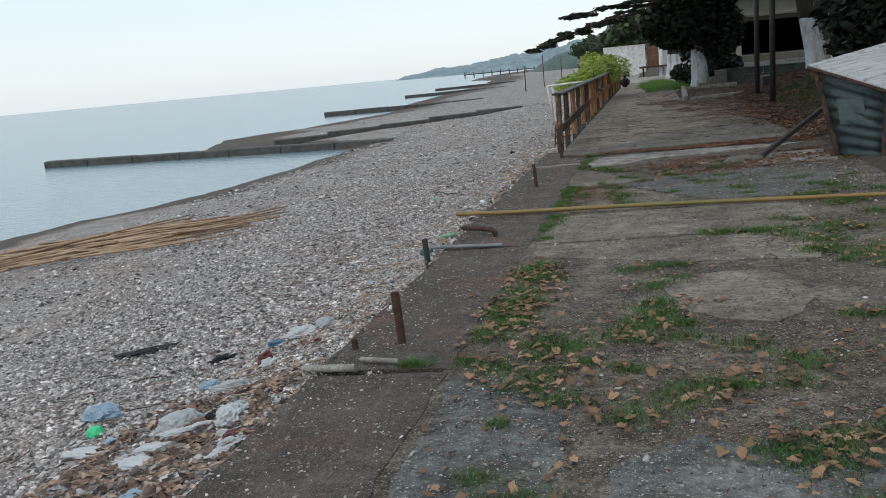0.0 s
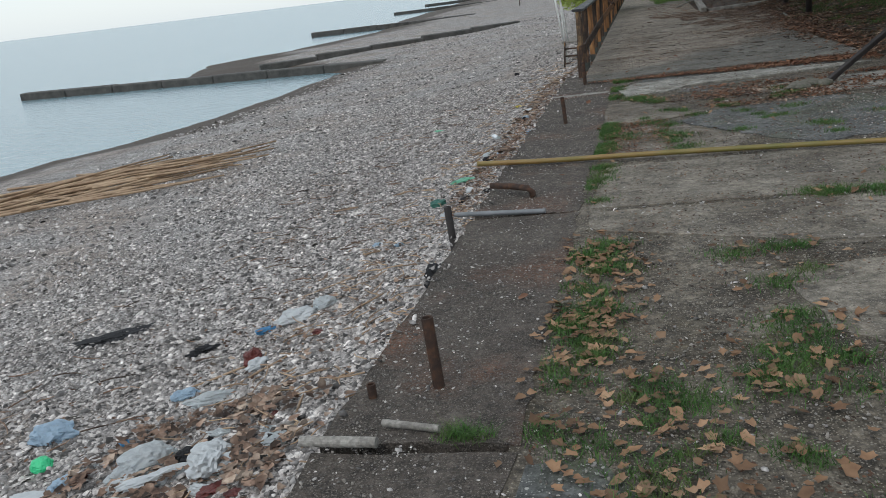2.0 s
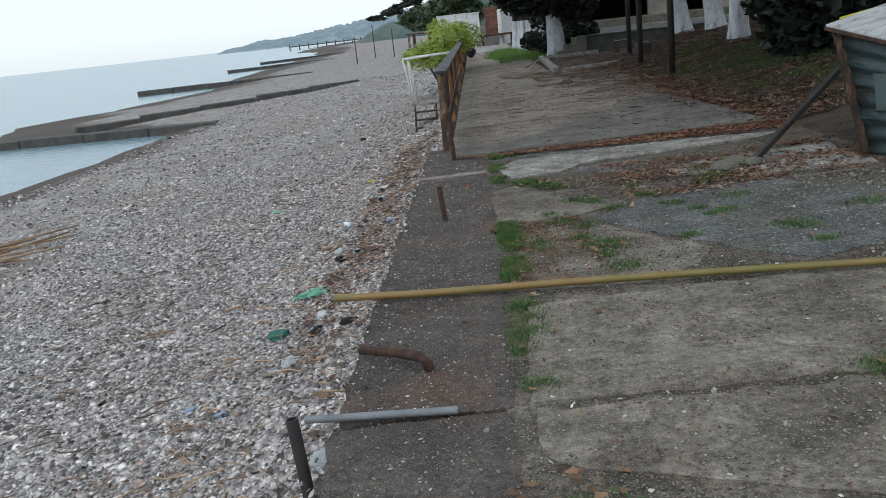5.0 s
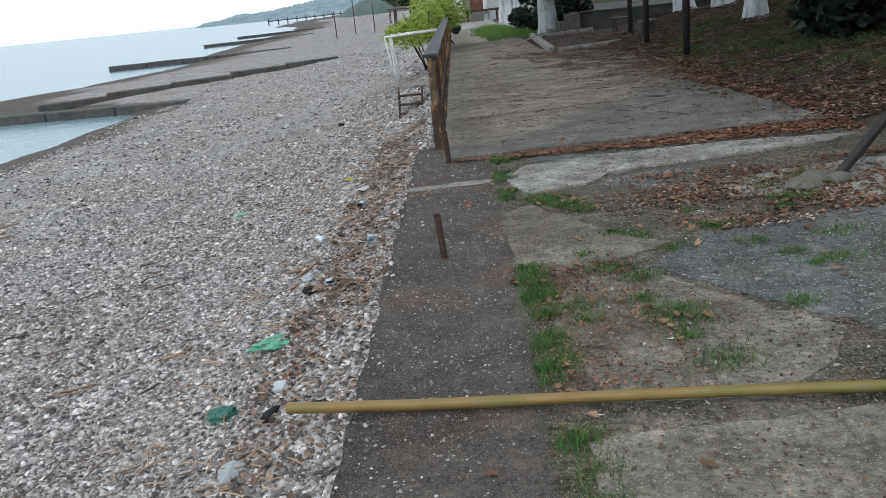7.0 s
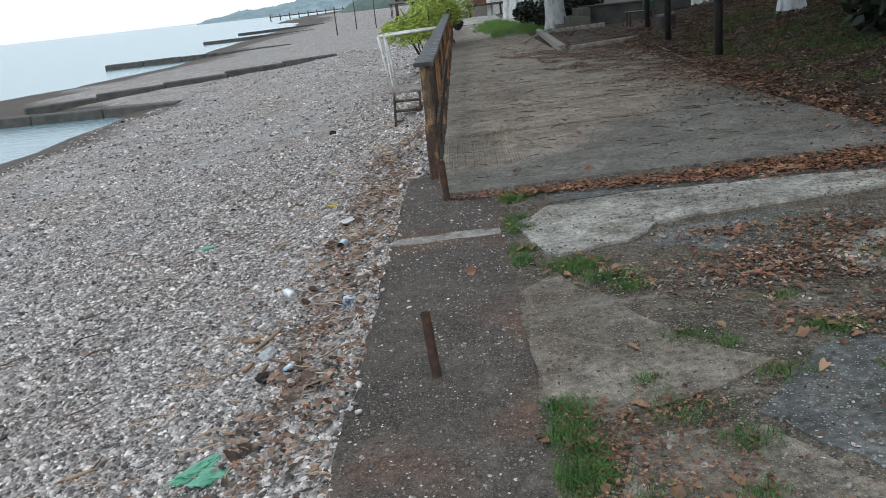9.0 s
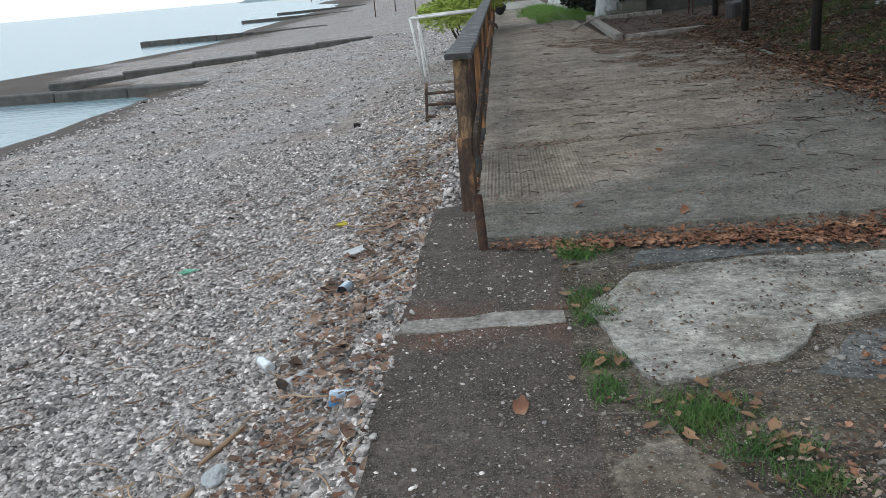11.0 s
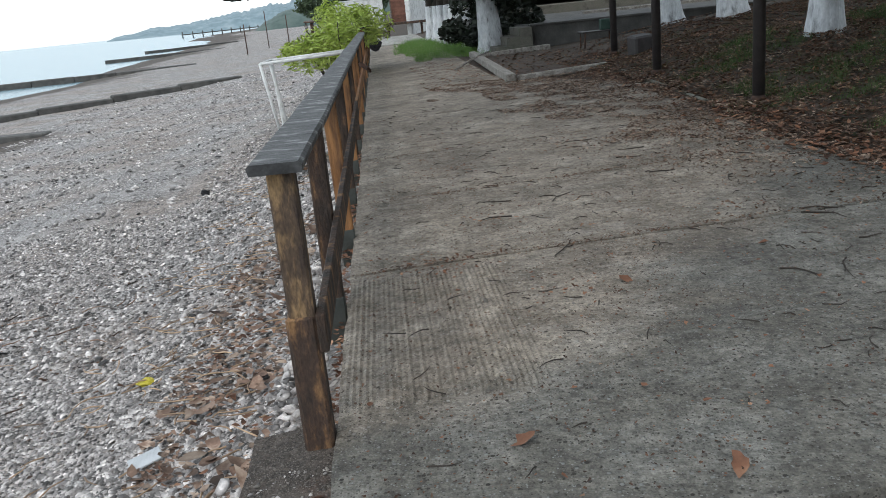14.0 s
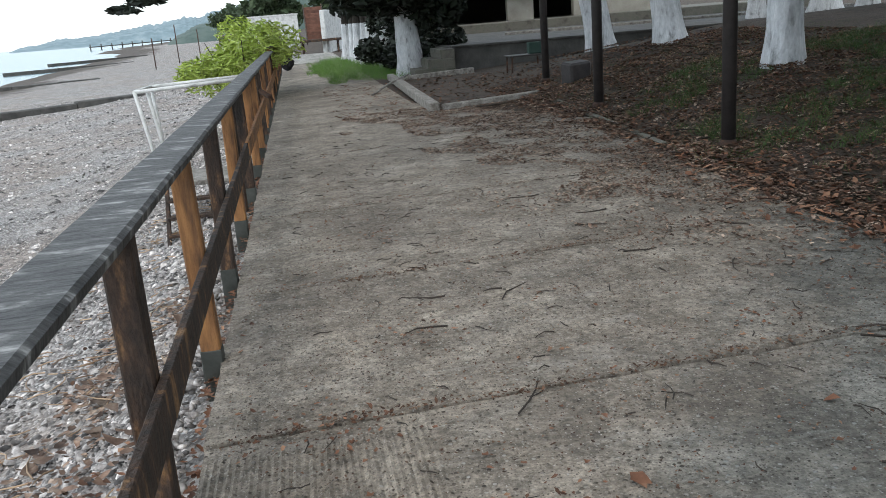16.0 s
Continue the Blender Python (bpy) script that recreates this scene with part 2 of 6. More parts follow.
damp_area(DECK, (0.55, 0.62, 0.67))
EARTH = mat("bank_earth", [(0.024, 0.017, 0.012), (0.075, 0.053, 0.039), (0.028, 0.027, 0.014)], scale=2.6, rough=0.95, bump=0.9, bscale=22, grain=0.45)
GREYSLAB = aggregate("blue_grey_concrete", [(0.058, 0.06, 0.058), (0.09, 0.093, 0.09), (0.135, 0.135, 0.128)], [(0.09, 0.092, 0.09), (0.4, 0.39, 0.36)], scale=62, share=0.15, stain=(0.075, 0.08, 0.055), bump=0.45, scuff=(0.2, 0.2, 0.19), worn=0.6)
GRAVELMAT = mat("loose_gravel", [(0.1, 0.086, 0.073), (0.2, 0.18, 0.158), (0.32, 0.3, 0.272)], scale=9, rough=0.85, bump=0, island=0.5)
CHIPMAT = mat("drift_chips", [(0.06, 0.035, 0.025), (0.19, 0.122, 0.087), (0.42, 0.335, 0.262)], scale=6, rough=0.9, bump=0, island=0.75)
PLANELEAF = mat("plane_leaf", [(0.07, 0.085, 0.025), (0.14, 0.13, 0.04)], scale=3, rough=0.7, bump=0, island=0.4)
MIDLEAF = mat("shrub_leaf", [(0.035, 0.06, 0.025), (0.07, 0.1, 0.045)], scale=3, rough=0.7, bump=0, island=0.4)
PLANKRED = mat("red_brown_planks", [(0.1, 0.045, 0.03), (0.19, 0.09, 0.06)], scale=5, bump=0.3, rand=0.25)
BLACKCLOTH = mat("black_cloth", [(0.008, 0.008, 0.009), (0.025, 0.025, 0.028)], scale=9, rough=0.9, bump=0.5)
YELLOW = mat("yellow_sheet", [(0.5, 0.42, 0.03), (0.62, 0.52, 0.06)], scale=4, rough=0.5, bump=0.1)
KERB = mat("kerb_pale", [(0.12, 0.108, 0.094), (0.25, 0.232, 0.208), (0.36, 0.34, 0.31)], scale=9, bump=0.5, grain=0.35)
CONC = mat("old_concrete", [(0.0816, 0.075, 0.0598), (0.153, 0.143, 0.118), (0.112, 0.115, 0.0874)], scale=3, bump=0.4, grain=0.2)
GROYNE = mat("groyne_concrete", [(0.05, 0.048, 0.045), (0.11, 0.105, 0.095)], scale=2, bump=0.6, bscale=12, grain=0.2)
RUST = mat("rusted_steel", [(0.035, 0.025, 0.022), (0.07, 0.04, 0.028), (0.14, 0.065, 0.035)], scale=14, rough=0.8, metal=0.3, bump=0.4, bscale=60)
WOODDARK = mat("weathered_wood", [(0.012, 0.009, 0.007), (0.036, 0.023, 0.016), (0.065, 0.037, 0.024), (0.26, 0.14, 0.06)], scale=5.5, rough=0.75, bump=0.6, bscale=30, stretch=(2.4, 2.4, 0.9), grain=0.3)
WOODPALE = mat("bleached_wood", [(0.018, 0.012, 0.009), (0.05, 0.032, 0.022), (0.09, 0.058, 0.036), (0.32, 0.2, 0.095)], scale=6, rough=0.75, bump=0.6, bscale=30, stretch=(2.4, 2.4, 0.8), grain=0.3)
WOODWARM = mat("stained_wood", [(0.09, 0.045, 0.022), (0.26, 0.12, 0.045), (0.42, 0.2, 0.07)], scale=4, rough=0.7, bump=0.4, bscale=30, stretch=(5, 5, 0.8))
CAPMAT = mat("grey_roofing_felt", [(0.018, 0.018, 0.018), (0.045, 0.045, 0.045), (0.07, 0.07, 0.069), (0.3, 0.3, 0.29)], scale=7, rough=0.6, bump=0.6, bscale=18, grain=0.35, stretch=(0.9, 2.2, 1))
WHITEPAINT = mat("worn_white_paint", [(0.45, 0.45, 0.43), (0.68, 0.68, 0.66), (0.76, 0.76, 0.74)], scale=5, rough=0.7, bump=0.2, grain=0.1)
LIME = mat("limewash", [(0.2, 0.2, 0.2), (0.56, 0.57, 0.58), (0.66, 0.67, 0.68), (0.74, 0.74, 0.74)], scale=6, rough=0.95, bump=1.0, bscale=11, dist=0.06, stretch=(1, 1, 0.4), grain=0.12, gscale=30)
BARK = mat("bark", [(0.03, 0.025, 0.02), (0.07, 0.055, 0.045)], scale=6, rough=0.95, bump=1, bscale=10, dist=0.05, stretch=(1, 1, 0.3))
POLEMAT = mat("dark_pole_paint", [(0.025, 0.022, 0.022), (0.05, 0.042, 0.04)], scale=8, rough=0.6, bump=0.2)
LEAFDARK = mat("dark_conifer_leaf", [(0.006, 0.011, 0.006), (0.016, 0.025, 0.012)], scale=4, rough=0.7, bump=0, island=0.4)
LEAFBRIGHT = mat("willow_leaf", [(0.3, 0.4, 0.06), (0.5, 0.6, 0.14)], scale=3, rough=0.6, bump=0, island=0.35)
GRASS = mat("grass_blade", [(0.028, 0.085, 0.014), (0.055, 0.135, 0.024), (0.11, 0.14, 0.042)], scale=5, rough=0.7, bump=0, island=0.45)
# Darker copy of the dry leaf: the bank's shade is in its colour.
DIMLEAF = mat("dim_leaf", [(0.036, 0.017, 0.01), (0.105, 0.052, 0.029), (0.21, 0.14, 0.092)], scale=5, rough=0.85, bump=0, island=0.6)
DRYLEAF = mat("dry_leaf", [(0.11, 0.055, 0.028), (0.22, 0.125, 0.068), (0.32, 0.205, 0.125)], scale=5, rough=0.8, bump=0, island=0.45)
BAMBOO = mat("bamboo", [(0.25, 0.125, 0.045), (0.25, 0.16, 0.05), (0.15, 0.15, 0.04)], scale=1.3, rough=0.45, bump=0.1, stretch=(0.6, 4, 4))
REED = mat("dry_reed", [(0.24, 0.15, 0.09), (0.52, 0.37, 0.24)], scale=3, rough=0.6, bump=0.1, island=0.4)
PIPEMAT = mat("grey_plastic_pipe", [(0.14, 0.15, 0.16), (0.24, 0.25, 0.26)], scale=6, rough=0.6, bump=0.1)
TIN = mat("corrugated_tin", [(0.07, 0.1, 0.105), (0.15, 0.2, 0.205), (0.1, 0.08, 0.065)], scale=2.5, rough=0.55, metal=0.4, bump=0.1)
ROOFMAT = mat("pale_roof_sheet", [(0.25, 0.26, 0.26), (0.46, 0.47, 0.47), (0.55, 0.55, 0.55)], scale=6, rough=0.6, bump=0.2, stretch=(0.4, 4, 1), grain=0.15)
# Headland's pale blue-grey stands in for haze, put into the colour.
FARHILL = mat("haze_toned_hill", [(0.15, 0.21, 0.235), (0.2, 0.27, 0.295), (0.29, 0.35, 0.37)], scale=0.06, rough=1, bump=0)
WALLMAT = mat("cream_render", [(0.28, 0.26, 0.22), (0.4, 0.38, 0.33)], scale=1.5, bump=0.2, grain=0.1)
# Near-black back wall and floor: the opening's shade put into their colour.
SHADEIN = mat("shaded_interior", [(0.02, 0.02, 0.02), (0.035, 0.032, 0.03)], scale=2, bump=0)


def water_mat():
    m = mat("sea_water", [(0.16, 0.25, 0.28), (0.2, 0.29, 0.32)], scale=0.05, rough=0.22, bump=0, stretch=(1, 1, 1))
    n, l = m.node_tree.nodes, m.node_tree.links
    tc = next(q for q in n if q.type == "TEX_COORD")
    mp = n.new("ShaderNodeMapping")
    mp.inputs["Scale"].default_value, mp.inputs["Rotation"].default_value = (0.9, 2.2, 1), (0, 0, radians(20))
    l.new(tc.outputs["Object"], mp.inputs["Vector"])
    nz = n.new("ShaderNodeTexNoise")
    nz.inputs["Scale"].default_value, nz.inputs["Detail"].default_value = 1.1, 5
    l.new(mp.outputs[0], nz.inputs["Vector"])
    bp = n.new("ShaderNodeBump")
    bp.inputs["Strength"].default_value, bp.inputs["Distance"].default_value = 0.35, 0.12
    l.new(nz.outputs["Fac"], bp.inputs["Height"])
    l.new(bp.outputs["Normal"], n["Principled BSDF"].inputs["Normal"])
    return m


WATER = water_mat()

# ---- mesh helpers ----


def part(name, bm, material, parent=None, label=""):
    me = bpy.data.meshes.new(name)
    if isinstance(bm, bmesh.types.BMesh):
        bm.to_mesh(me)
        bm.free()
    else:
        me.from_pydata(bm[0], [], bm[1])
    me.materials.append(material)
    ob = new(name, me)
    if parent:
        ob.parent = parent
    if label:
        tagged(ob, label)
    return ob


def smooth(ob):
    ob.data.polygons.foreach_set("use_smooth", [True] * len(ob.data.polygons))
    return ob


def base(name, x=0, y=0, z=0, label="", category="", group="", kind=""):
    ob = new(name)
    ob.matrix_world = pose(x, y, z)
    return tagged(ob, label, category, group, kind)


def box(bm, size, at=(0, 0, 0), m=None, bevel=0.0):
    """A box of that size whose centre is at, turned by m about its own centre."""
    t = Matrix.Translation(at) @ (m or Matrix()) @ Matrix.Diagonal((*size, 1))
    vs = bmesh.ops.create_cube(bm, size=1, matrix=t)["verts"]
    if bevel:
        bmesh.ops.bevel(bm, geom=list({e for v in vs for e in v.link_edges}), offset=bevel, segments=1, affect="EDGES")
    return bm


def beam(bm, a, b, w, h, bevel=0.004):
    """A squared timber from a to b."""
    a, b = Vector(a), Vector(b)
    d = b - a
    q = d.to_track_quat("Z", "Y").to_matrix().to_4x4()
    return box(bm, (w, h, d.length), (a + b) / 2, q, bevel)


def tube(bm, pts, radii, n=10, caps=True):
    """A tube through pts; radii is one number or a list."""
    pts = [Vector(p) for p in pts]
    if not isinstance(radii, (list, tuple)):
        radii = [radii] * len(pts)
    rings = []
    for i, p in enumerate(pts):
        d = (pts[min(i + 1, len(pts) - 1)] - pts[max(i - 1, 0)]).normalized()
        s = d.cross(Vector((0.3, 0.9, 0.1))).normalized() if abs(d.z) > 0.8 else d.cross(Vector((0, 0, 1))).normalized()
        u = s.cross(d)
        rings.append([bm.verts.new(p + (s * math.cos(2 * math.pi * k / n) + u * math.sin(2 * math.pi * k / n)) * radii[i]) for k in range(n)])
    for a, b in zip(rings, rings[1:]):
        for k in range(n):
            f = bm.faces.new((a[k], a[(k + 1) % n], b[(k + 1) % n], b[k]))
            f.smooth = True
    if caps:
        bm.faces.new(rings[0][::-1])
        bm.faces.new(rings[-1])
    return bm


def hollow(bm, a, b, r, wall=0.006, n=14):
    """An open pipe from a to b with a wall thickness."""
    a, b = Vector(a), Vector(b)
    d = (b - a).normalized()
    s = d.orthogonal().normalized()
    u = s.cross(d)
    rings = []
    for p, rr in ((a, r), (b, r), (b, r - wall), (b - d * min(0.15, (b - a).length * 0.6), r - wall)):
        rings.append([bm.verts.new(p + (s * math.cos(2 * math.pi * k / n) + u * math.sin(2 * math.pi * k / n)) * rr) for k in range(n)])
    for p, q in zip(rings, rings[1:]):
        for k in range(n):
            bm.faces.new((p[k], p[(k + 1) % n], q[(k + 1) % n], q[k]))
    bm.faces.new(rings[0][::-1])
    bm.faces.new(rings[-1])
    return bm


def floor_z(x):
    return 0.03 * x


def lerp_table(x, table):
    if x <= table[0][0]:
        return table[0][1]
    for (a, za), (b, zb) in zip(table, table[1:]):
        if x <= b:
            k = (x - a) / (b - a)
            return za + (zb - za) * k
    return table[-1][1]


SEA = -2.05
PROFILE = [(-60, -4.5), (-20, -2.9), (-14.3, -2.07), (-13.2, -1.84), (-11, -1.68), (-7.5, -1.48), (-3.9, -1.16), (-2.6, -0.965), (-1.85, -0.85), (-1.1, -0.63), (-0.6, -0.42), (-0.4, -0.29), (-0.3, -0.27)]


def shift(y):
    """How far the beach is built out towards the sea at y, beyond the groynes."""
    return lerp_table(y, [(5, 4.5), (19, 2.7), (27, 0.5), (36, 0), (43.5, 0), (46, 5), (50, 13), (60, 16.5), (68, 13.5), (84, 11.5), (92, 12), (110, 16), (145, 20), (230, 28), (500, 90), (1500, 125)])


def beach_z(x, y):
    s = shift(y)
    k = (11.3 + s) / 11.3
    z = lerp_table(x if x > -3 else -3 + (x + 3) / k, PROFILE)
    n = noise.noise(Vector((x * 0.35, y * 0.22, 0))) * 0.09 + noise.noise(Vector((x * 1.3, y * 1.1, 5))) * 0.035
    return z + n * min(1, max(0, (-0.35 - x) / 1.2)) * (1 if z > SEA - 0.1 else 0.3)


def grid_mesh(name, xs, ys, fz, material, mats=None):
    vs = [(x, y, fz(x, y)) for y in ys for x in xs]
    w = len(xs)
    fs = [(j * w + i, j * w + i + 1, (j + 1) * w + i + 1, (j + 1) * w + i) for j in range(len(ys) - 1) for i in range(w - 1)]
    ob = part(name, (vs, fs), material)
    return smooth(ob)


def steps(*segs):
    out = []
    for a, b, d in segs:
        k = max(1, round((b - a) / d))
        out += [a + (b - a) * i / k for i in range(k)]
    return out + [segs[-1][1]]


# ---- ground, beach and sea ----


def land_z(x, y):
    """The land under the promenade and the bank behind it."""
    if x < 0.5:
        return -0.12
    bank = lerp_table(x, [(3.4, 0.0), (4.2, 0.12), (5.6, 0.46), (7, 0.62), (9, 0.8), (14, 1.0), (40, 3), (120, 16)])
    if y > 29:
        bank *= lerp_table(y, [(29, 1), (32.5, 0.25), (60, 0.3), (120, 1)])
    bump_ = noise.noise(Vector((x * 0.8, y * 0.8, 2))) * 0.05 if x > 3.6 else 0
    return floor_z(min(x, 4)) - 0.035 + bank + bump_


def ground_z(x, y):
    return beach_z(x, y) if x < -0.33 else land_z(x, y)


gx = steps((-3000, -400, 900), (-400, -60, 60), (-60, -16, 3), (-16, -5, 0.5), (-5, -0.42, 0.17), (-0.42, -0.34, 0.08), (-0.34, 0.5, 0.84), (0.5, 3.4, 0.6), (3.4, 9, 0.3), (9, 40, 4), (40, 400, 40), (400, 3000, 900))
gy = steps((-3000, -300, 900), (-300, -10, 50), (-10, 0, 1), (0, 30, 0.25), (30, 70, 1), (70, 250, 8), (250, 1500, 80), (1500, 4500, 1000))
ground = tagged(grid_mesh("ground", gx, gy, ground_z, SHINGLE), "grey shingle beach and earth bank along the shore", "ground", kind="structure")
ground.data.materials.append(EARTH)
for f in ground.data.polygons:
    if f.center.x > 0.4:
        f.material_index = 1
sea = grid_mesh("water", [-4800, -600, -100, -12, -4], [-3000, -100, 30, 100, 500, 1500, 4800], lambda x, y: SEA, WATER)
tagged(sea, "calm pale grey-blue sea under haze", "sea", kind="structure")

# ---- promenade ----


def slab(name, outline, z0, thick, material, label="", jag=0.0, seed=1):
    """A flat slab with that outline, following the cross-fall, its edge broken by jag."""
    rng = random.Random(seed)
    pts = []
    for (x0, y0), (x1, y1) in zip(outline, outline[1:] + outline[:1]):
        k = max(1, int(math.hypot(x1 - x0, y1 - y0) / 0.12)) if jag else 1
        for i in range(k):
            f = i / k
            pts.append((x0 + (x1 - x0) * f + rng.uniform(-jag, jag), y0 + (y1 - y0) * f + rng.uniform(-jag, jag)))
    bm = bmesh.new()
    top = [bm.verts.new((x, y, floor_z(x) + z0)) for x, y in pts]
    face = bm.faces.new(top)
    if face.calc_area() and face.normal.z < 0:
        face.normal_flip()
    ext = bmesh.ops.extrude_face_region(bm, geom=[face])
    for v in ext["geom"]:
        if isinstance(v, bmesh.types.BMVert):
            v.co.z -= thick
    bmesh.ops.recalc_face_normals(bm, faces=bm.faces)
    bmesh.ops.triangulate(bm, faces=[f for f in bm.faces if len(f.verts) > 4])
    ob = part(name, bm, material)
    if label:
        tagged(ob, label, "pavement", kind="structure")
    return ob


slab("pavement", [(0.33, -6), (7, -6), (7, 14.08), (0.33, 14.08)], -0.005, 0.08, PAVE, "worn patchy pavement of broken concrete and soil")
for i, (y0, y1) in enumerate([(-6, 4.7), (4.76, 7.56), (7.6, 12.95), (13.1, 14.96)]):
    slab("kerb_strip", [(-0.36, y0), (0.36, y0), (0.36, y1), (-0.36, y1)], 0, 0.6, STRIP, "dark exposed-aggregate concrete edge strip", 0.017, i)
slab("kerb_joint", [(-0.37, 12.955), (0.33, 12.955), (0.33, 13.095), (-0.37, 13.095)], 0.004, 0.4, KERB, "pale mortar joint across the edge strip", 0.018)
S = "smooth brown concrete slab with worn edges"
slab("pavement_slab", [(0.42, 7.6), (1.8, 7.58), (2.55, 7.62), (2.6, 8.6), (2.1, 8.8), (0.5, 8.75)], 0.002, 0.1, SLAB, S, 0.02, 5)
slab("pavement_slab", [(0.45, 7.15), (0.97, 6.93), (1.6, 6.7), (2.4, 6.62), (2.5, 7.53), (0.42, 7.54)], 0.0, 0.1, SLAB, S, 0.03, 6)
slab("pavement_slab", [(1.42, 6.05), (1.52, 6.25), (1.75, 6.36), (2.03, 6.34), (2.2, 6.1), (2.22, 5.7), (2.12, 5.42), (1.96, 5.27), (1.7, 5.36), (1.5, 5.58)], 0.006, 0.1, SLAB, "rounded patch of grey-brown concrete", 0.018, 8)
slab("pavement_slab", [(0.62, 8.95), (1.3, 9.0), (1.65, 9.4), (1.05, 10.4), (0.6, 10.35), (0.5, 9.6)], -0.003, 0.1, SLAB, S, 0.04, 9)
slab("pavement_slab", [(1.07, 10.45), (1.46, 10.9), (2.7, 11.05), (3.2, 10.2), (2.9, 9.3), (2.1, 9.0), (1.72, 9.4)], 0.002, 0.1, GREYSLAB, "blue-grey concrete slab stained with algae", 0.04, 10)
slab("pavement_slab", [(0.39, 11.86), (0.38, 10.72), (0.59, 10.5), (1.0, 10.62), (1.27, 10.81), (1.02, 11.05), (0.8, 11.6), (0.58, 12.09)], 0.006, 0.1, SLAB, S, 0.015, 11)
slab("pavement_slab", [(1.9, 11.75), (2.5, 11.25), (3.4, 11.2), (3.45, 12.3), (2.5, 12.2), (2.1, 12.1)], 0.002, 0.1, APRON, "rough pale concrete patch", 0.04, 12)
slab("pavement_slab", [(0.43, 13.05), (0.62, 12.34), (1.06, 12.48), (1.25, 12.75), (1.9, 12.85), (2.96, 12.9), (3.4, 13.1), (2.3, 13.4), (1.2, 13.5), (0.7, 13.45)], 0.012, 0.1, APRON, "pale worn concrete patch with a scuffed surface", 0.025, 7)
slab("pavement_slab", [(0.7, 13.55), (1.4, 13.58), (2.4, 13.5), (3.3, 13.3), (3.4, 13.6), (1.6, 13.8), (0.75, 13.78)], 0.0, 0.1, GREYSLAB, "narrow grey concrete band before the deck", 0.02, 14)
slab("pavement_slab", [(1.15, 12.35), (1.4, 12.7), (2.1, 12.75), (2.2, 12.3), (1.6, 12.0)], -0.003, 0.1, GREYSLAB, "broken grey concrete patch", 0.05, 13)
slab("pavement_slab", [(0.42, 2.2), (0.42, 4.6), (0.62, 4.66), (0.98, 4.2), (1.05, 2.2)], -0.002, 0.1, GREYSLAB, "dark grey concrete slab", 0.03, 15)
slab("pavement_slab", [(1.25, 2.2), (1.2, 3.7), (1.5, 3.95), (2.2, 3.8), (2.3, 2.2)], -0.002, 0.1, GREYSLAB, "dark grey concrete slab", 0.03, 16)
D = "brown-grey cast concrete promenade slab"
for i, (y0, y1) in enumerate([(14.12, 16.6), (16.625, 18.3), (18.315, 20.2), (20.21, 23), (23.01, 27.5), (27.51, 34), (34.01, 40), (40.01, 47)]):
    xa = lerp_table(y0, [(14, 3.5), (18, 3.3), (20, 3.4), (24, 4), (27, 2.2), (47, 2.2)])
    xb = lerp_table(y1, [(14, 3.5), (18, 3.3), (20, 3.4), (24, 4), (26.5, 4.2), (27.4, 2.2), (47, 2.2)])
    t = 0.02 * noise.noise(Vector((i * 3.1, 0, 0)))
    out = [(-0.06, y0 + 0.03 * (i == 0)), (xa * 0.4, y0 - t), (xa, y0 - (0.25 if i == 0 else 0.03)), (xb, y1 - 0.03), (xb * 0.4, y1 + t), (-0.06, y1)]
    slab("deck_slab", out, 0.02 + 0.002 * (i % 2), 0.3, DECK, D if i else "grey weathered concrete promenade slab", 0.007, 20 + i)
# comb-grooved patch cast into the first slab
bm = bmesh.new()
rows = []
for k in range(63):
    x = -0.05 + 0.0125 * k
    h = floor_z(x) + 0.0225 + (0.009 if k % 2 else 0.0) * (0.4 + 0.6 * random.random())
    rows.append([bm.verts.new((x + random.uniform(-0.002, 0.002), 15.0 + 0.15 * j, h - (0.006 if j in (0, 10) else 0))) for j in range(11)])
for p, q in zip(rows, rows[1:]):
    for j in range(10):
        bm.faces.new((p[j], q[j], q[j + 1], p[j + 1]))
tagged(part("deck_patch", bm, DECK), "comb-grooved patch in the concrete deck", "pavement", kind="structure")

# ---- railing ----
SHOE = mat("galvanised_shoe", [(0.04, 0.043, 0.038), (0.085, 0.09, 0.08)], scale=9, rough=0.6, metal=0.3, bump=0.2)
RAILX, RY = -0.11, 14.86
railing = base("railing", 0, 0, 0, "weathered wooden railing, dark and orange, with felt-covered top", "railing")


def cap(y0, y1, z):
    bm = bmesh.new()
    n = int((y1 - y0) / 0.35)
    rings = []
    for j in range(n + 1):
        y = y0 + (y1 - y0) * j / n
        dz = 0.006 * noise.noise(Vector((y * 1.7, 3, 0)))
        dx = 0.01 * noise.noise(Vector((y * 0.9, 8, 0)))
        rings.append([bm.verts.new((RAILX + dx + u, y, z + dz + v)) for u, v in ((-0.08, -0.028), (-0.086, -0.004), (-0.075, 0.006), (0.07, 0.004), (0.082, -0.006), (0.078, -0.03))])
    for p, q in zip(rings, rings[1:]):
        for k in range(6):
            bm.faces.new((p[k], q[k], q[(k + 1) % 6], p[(k + 1) % 6]))
    bm.faces.new(rings[0])
    bm.faces.new(rings[-1][::-1])
    bmesh.ops.recalc_face_normals(bm, faces=bm.faces)
    part("top_rail", bm, CAPMAT, railing, "grey felt-covered top rail")


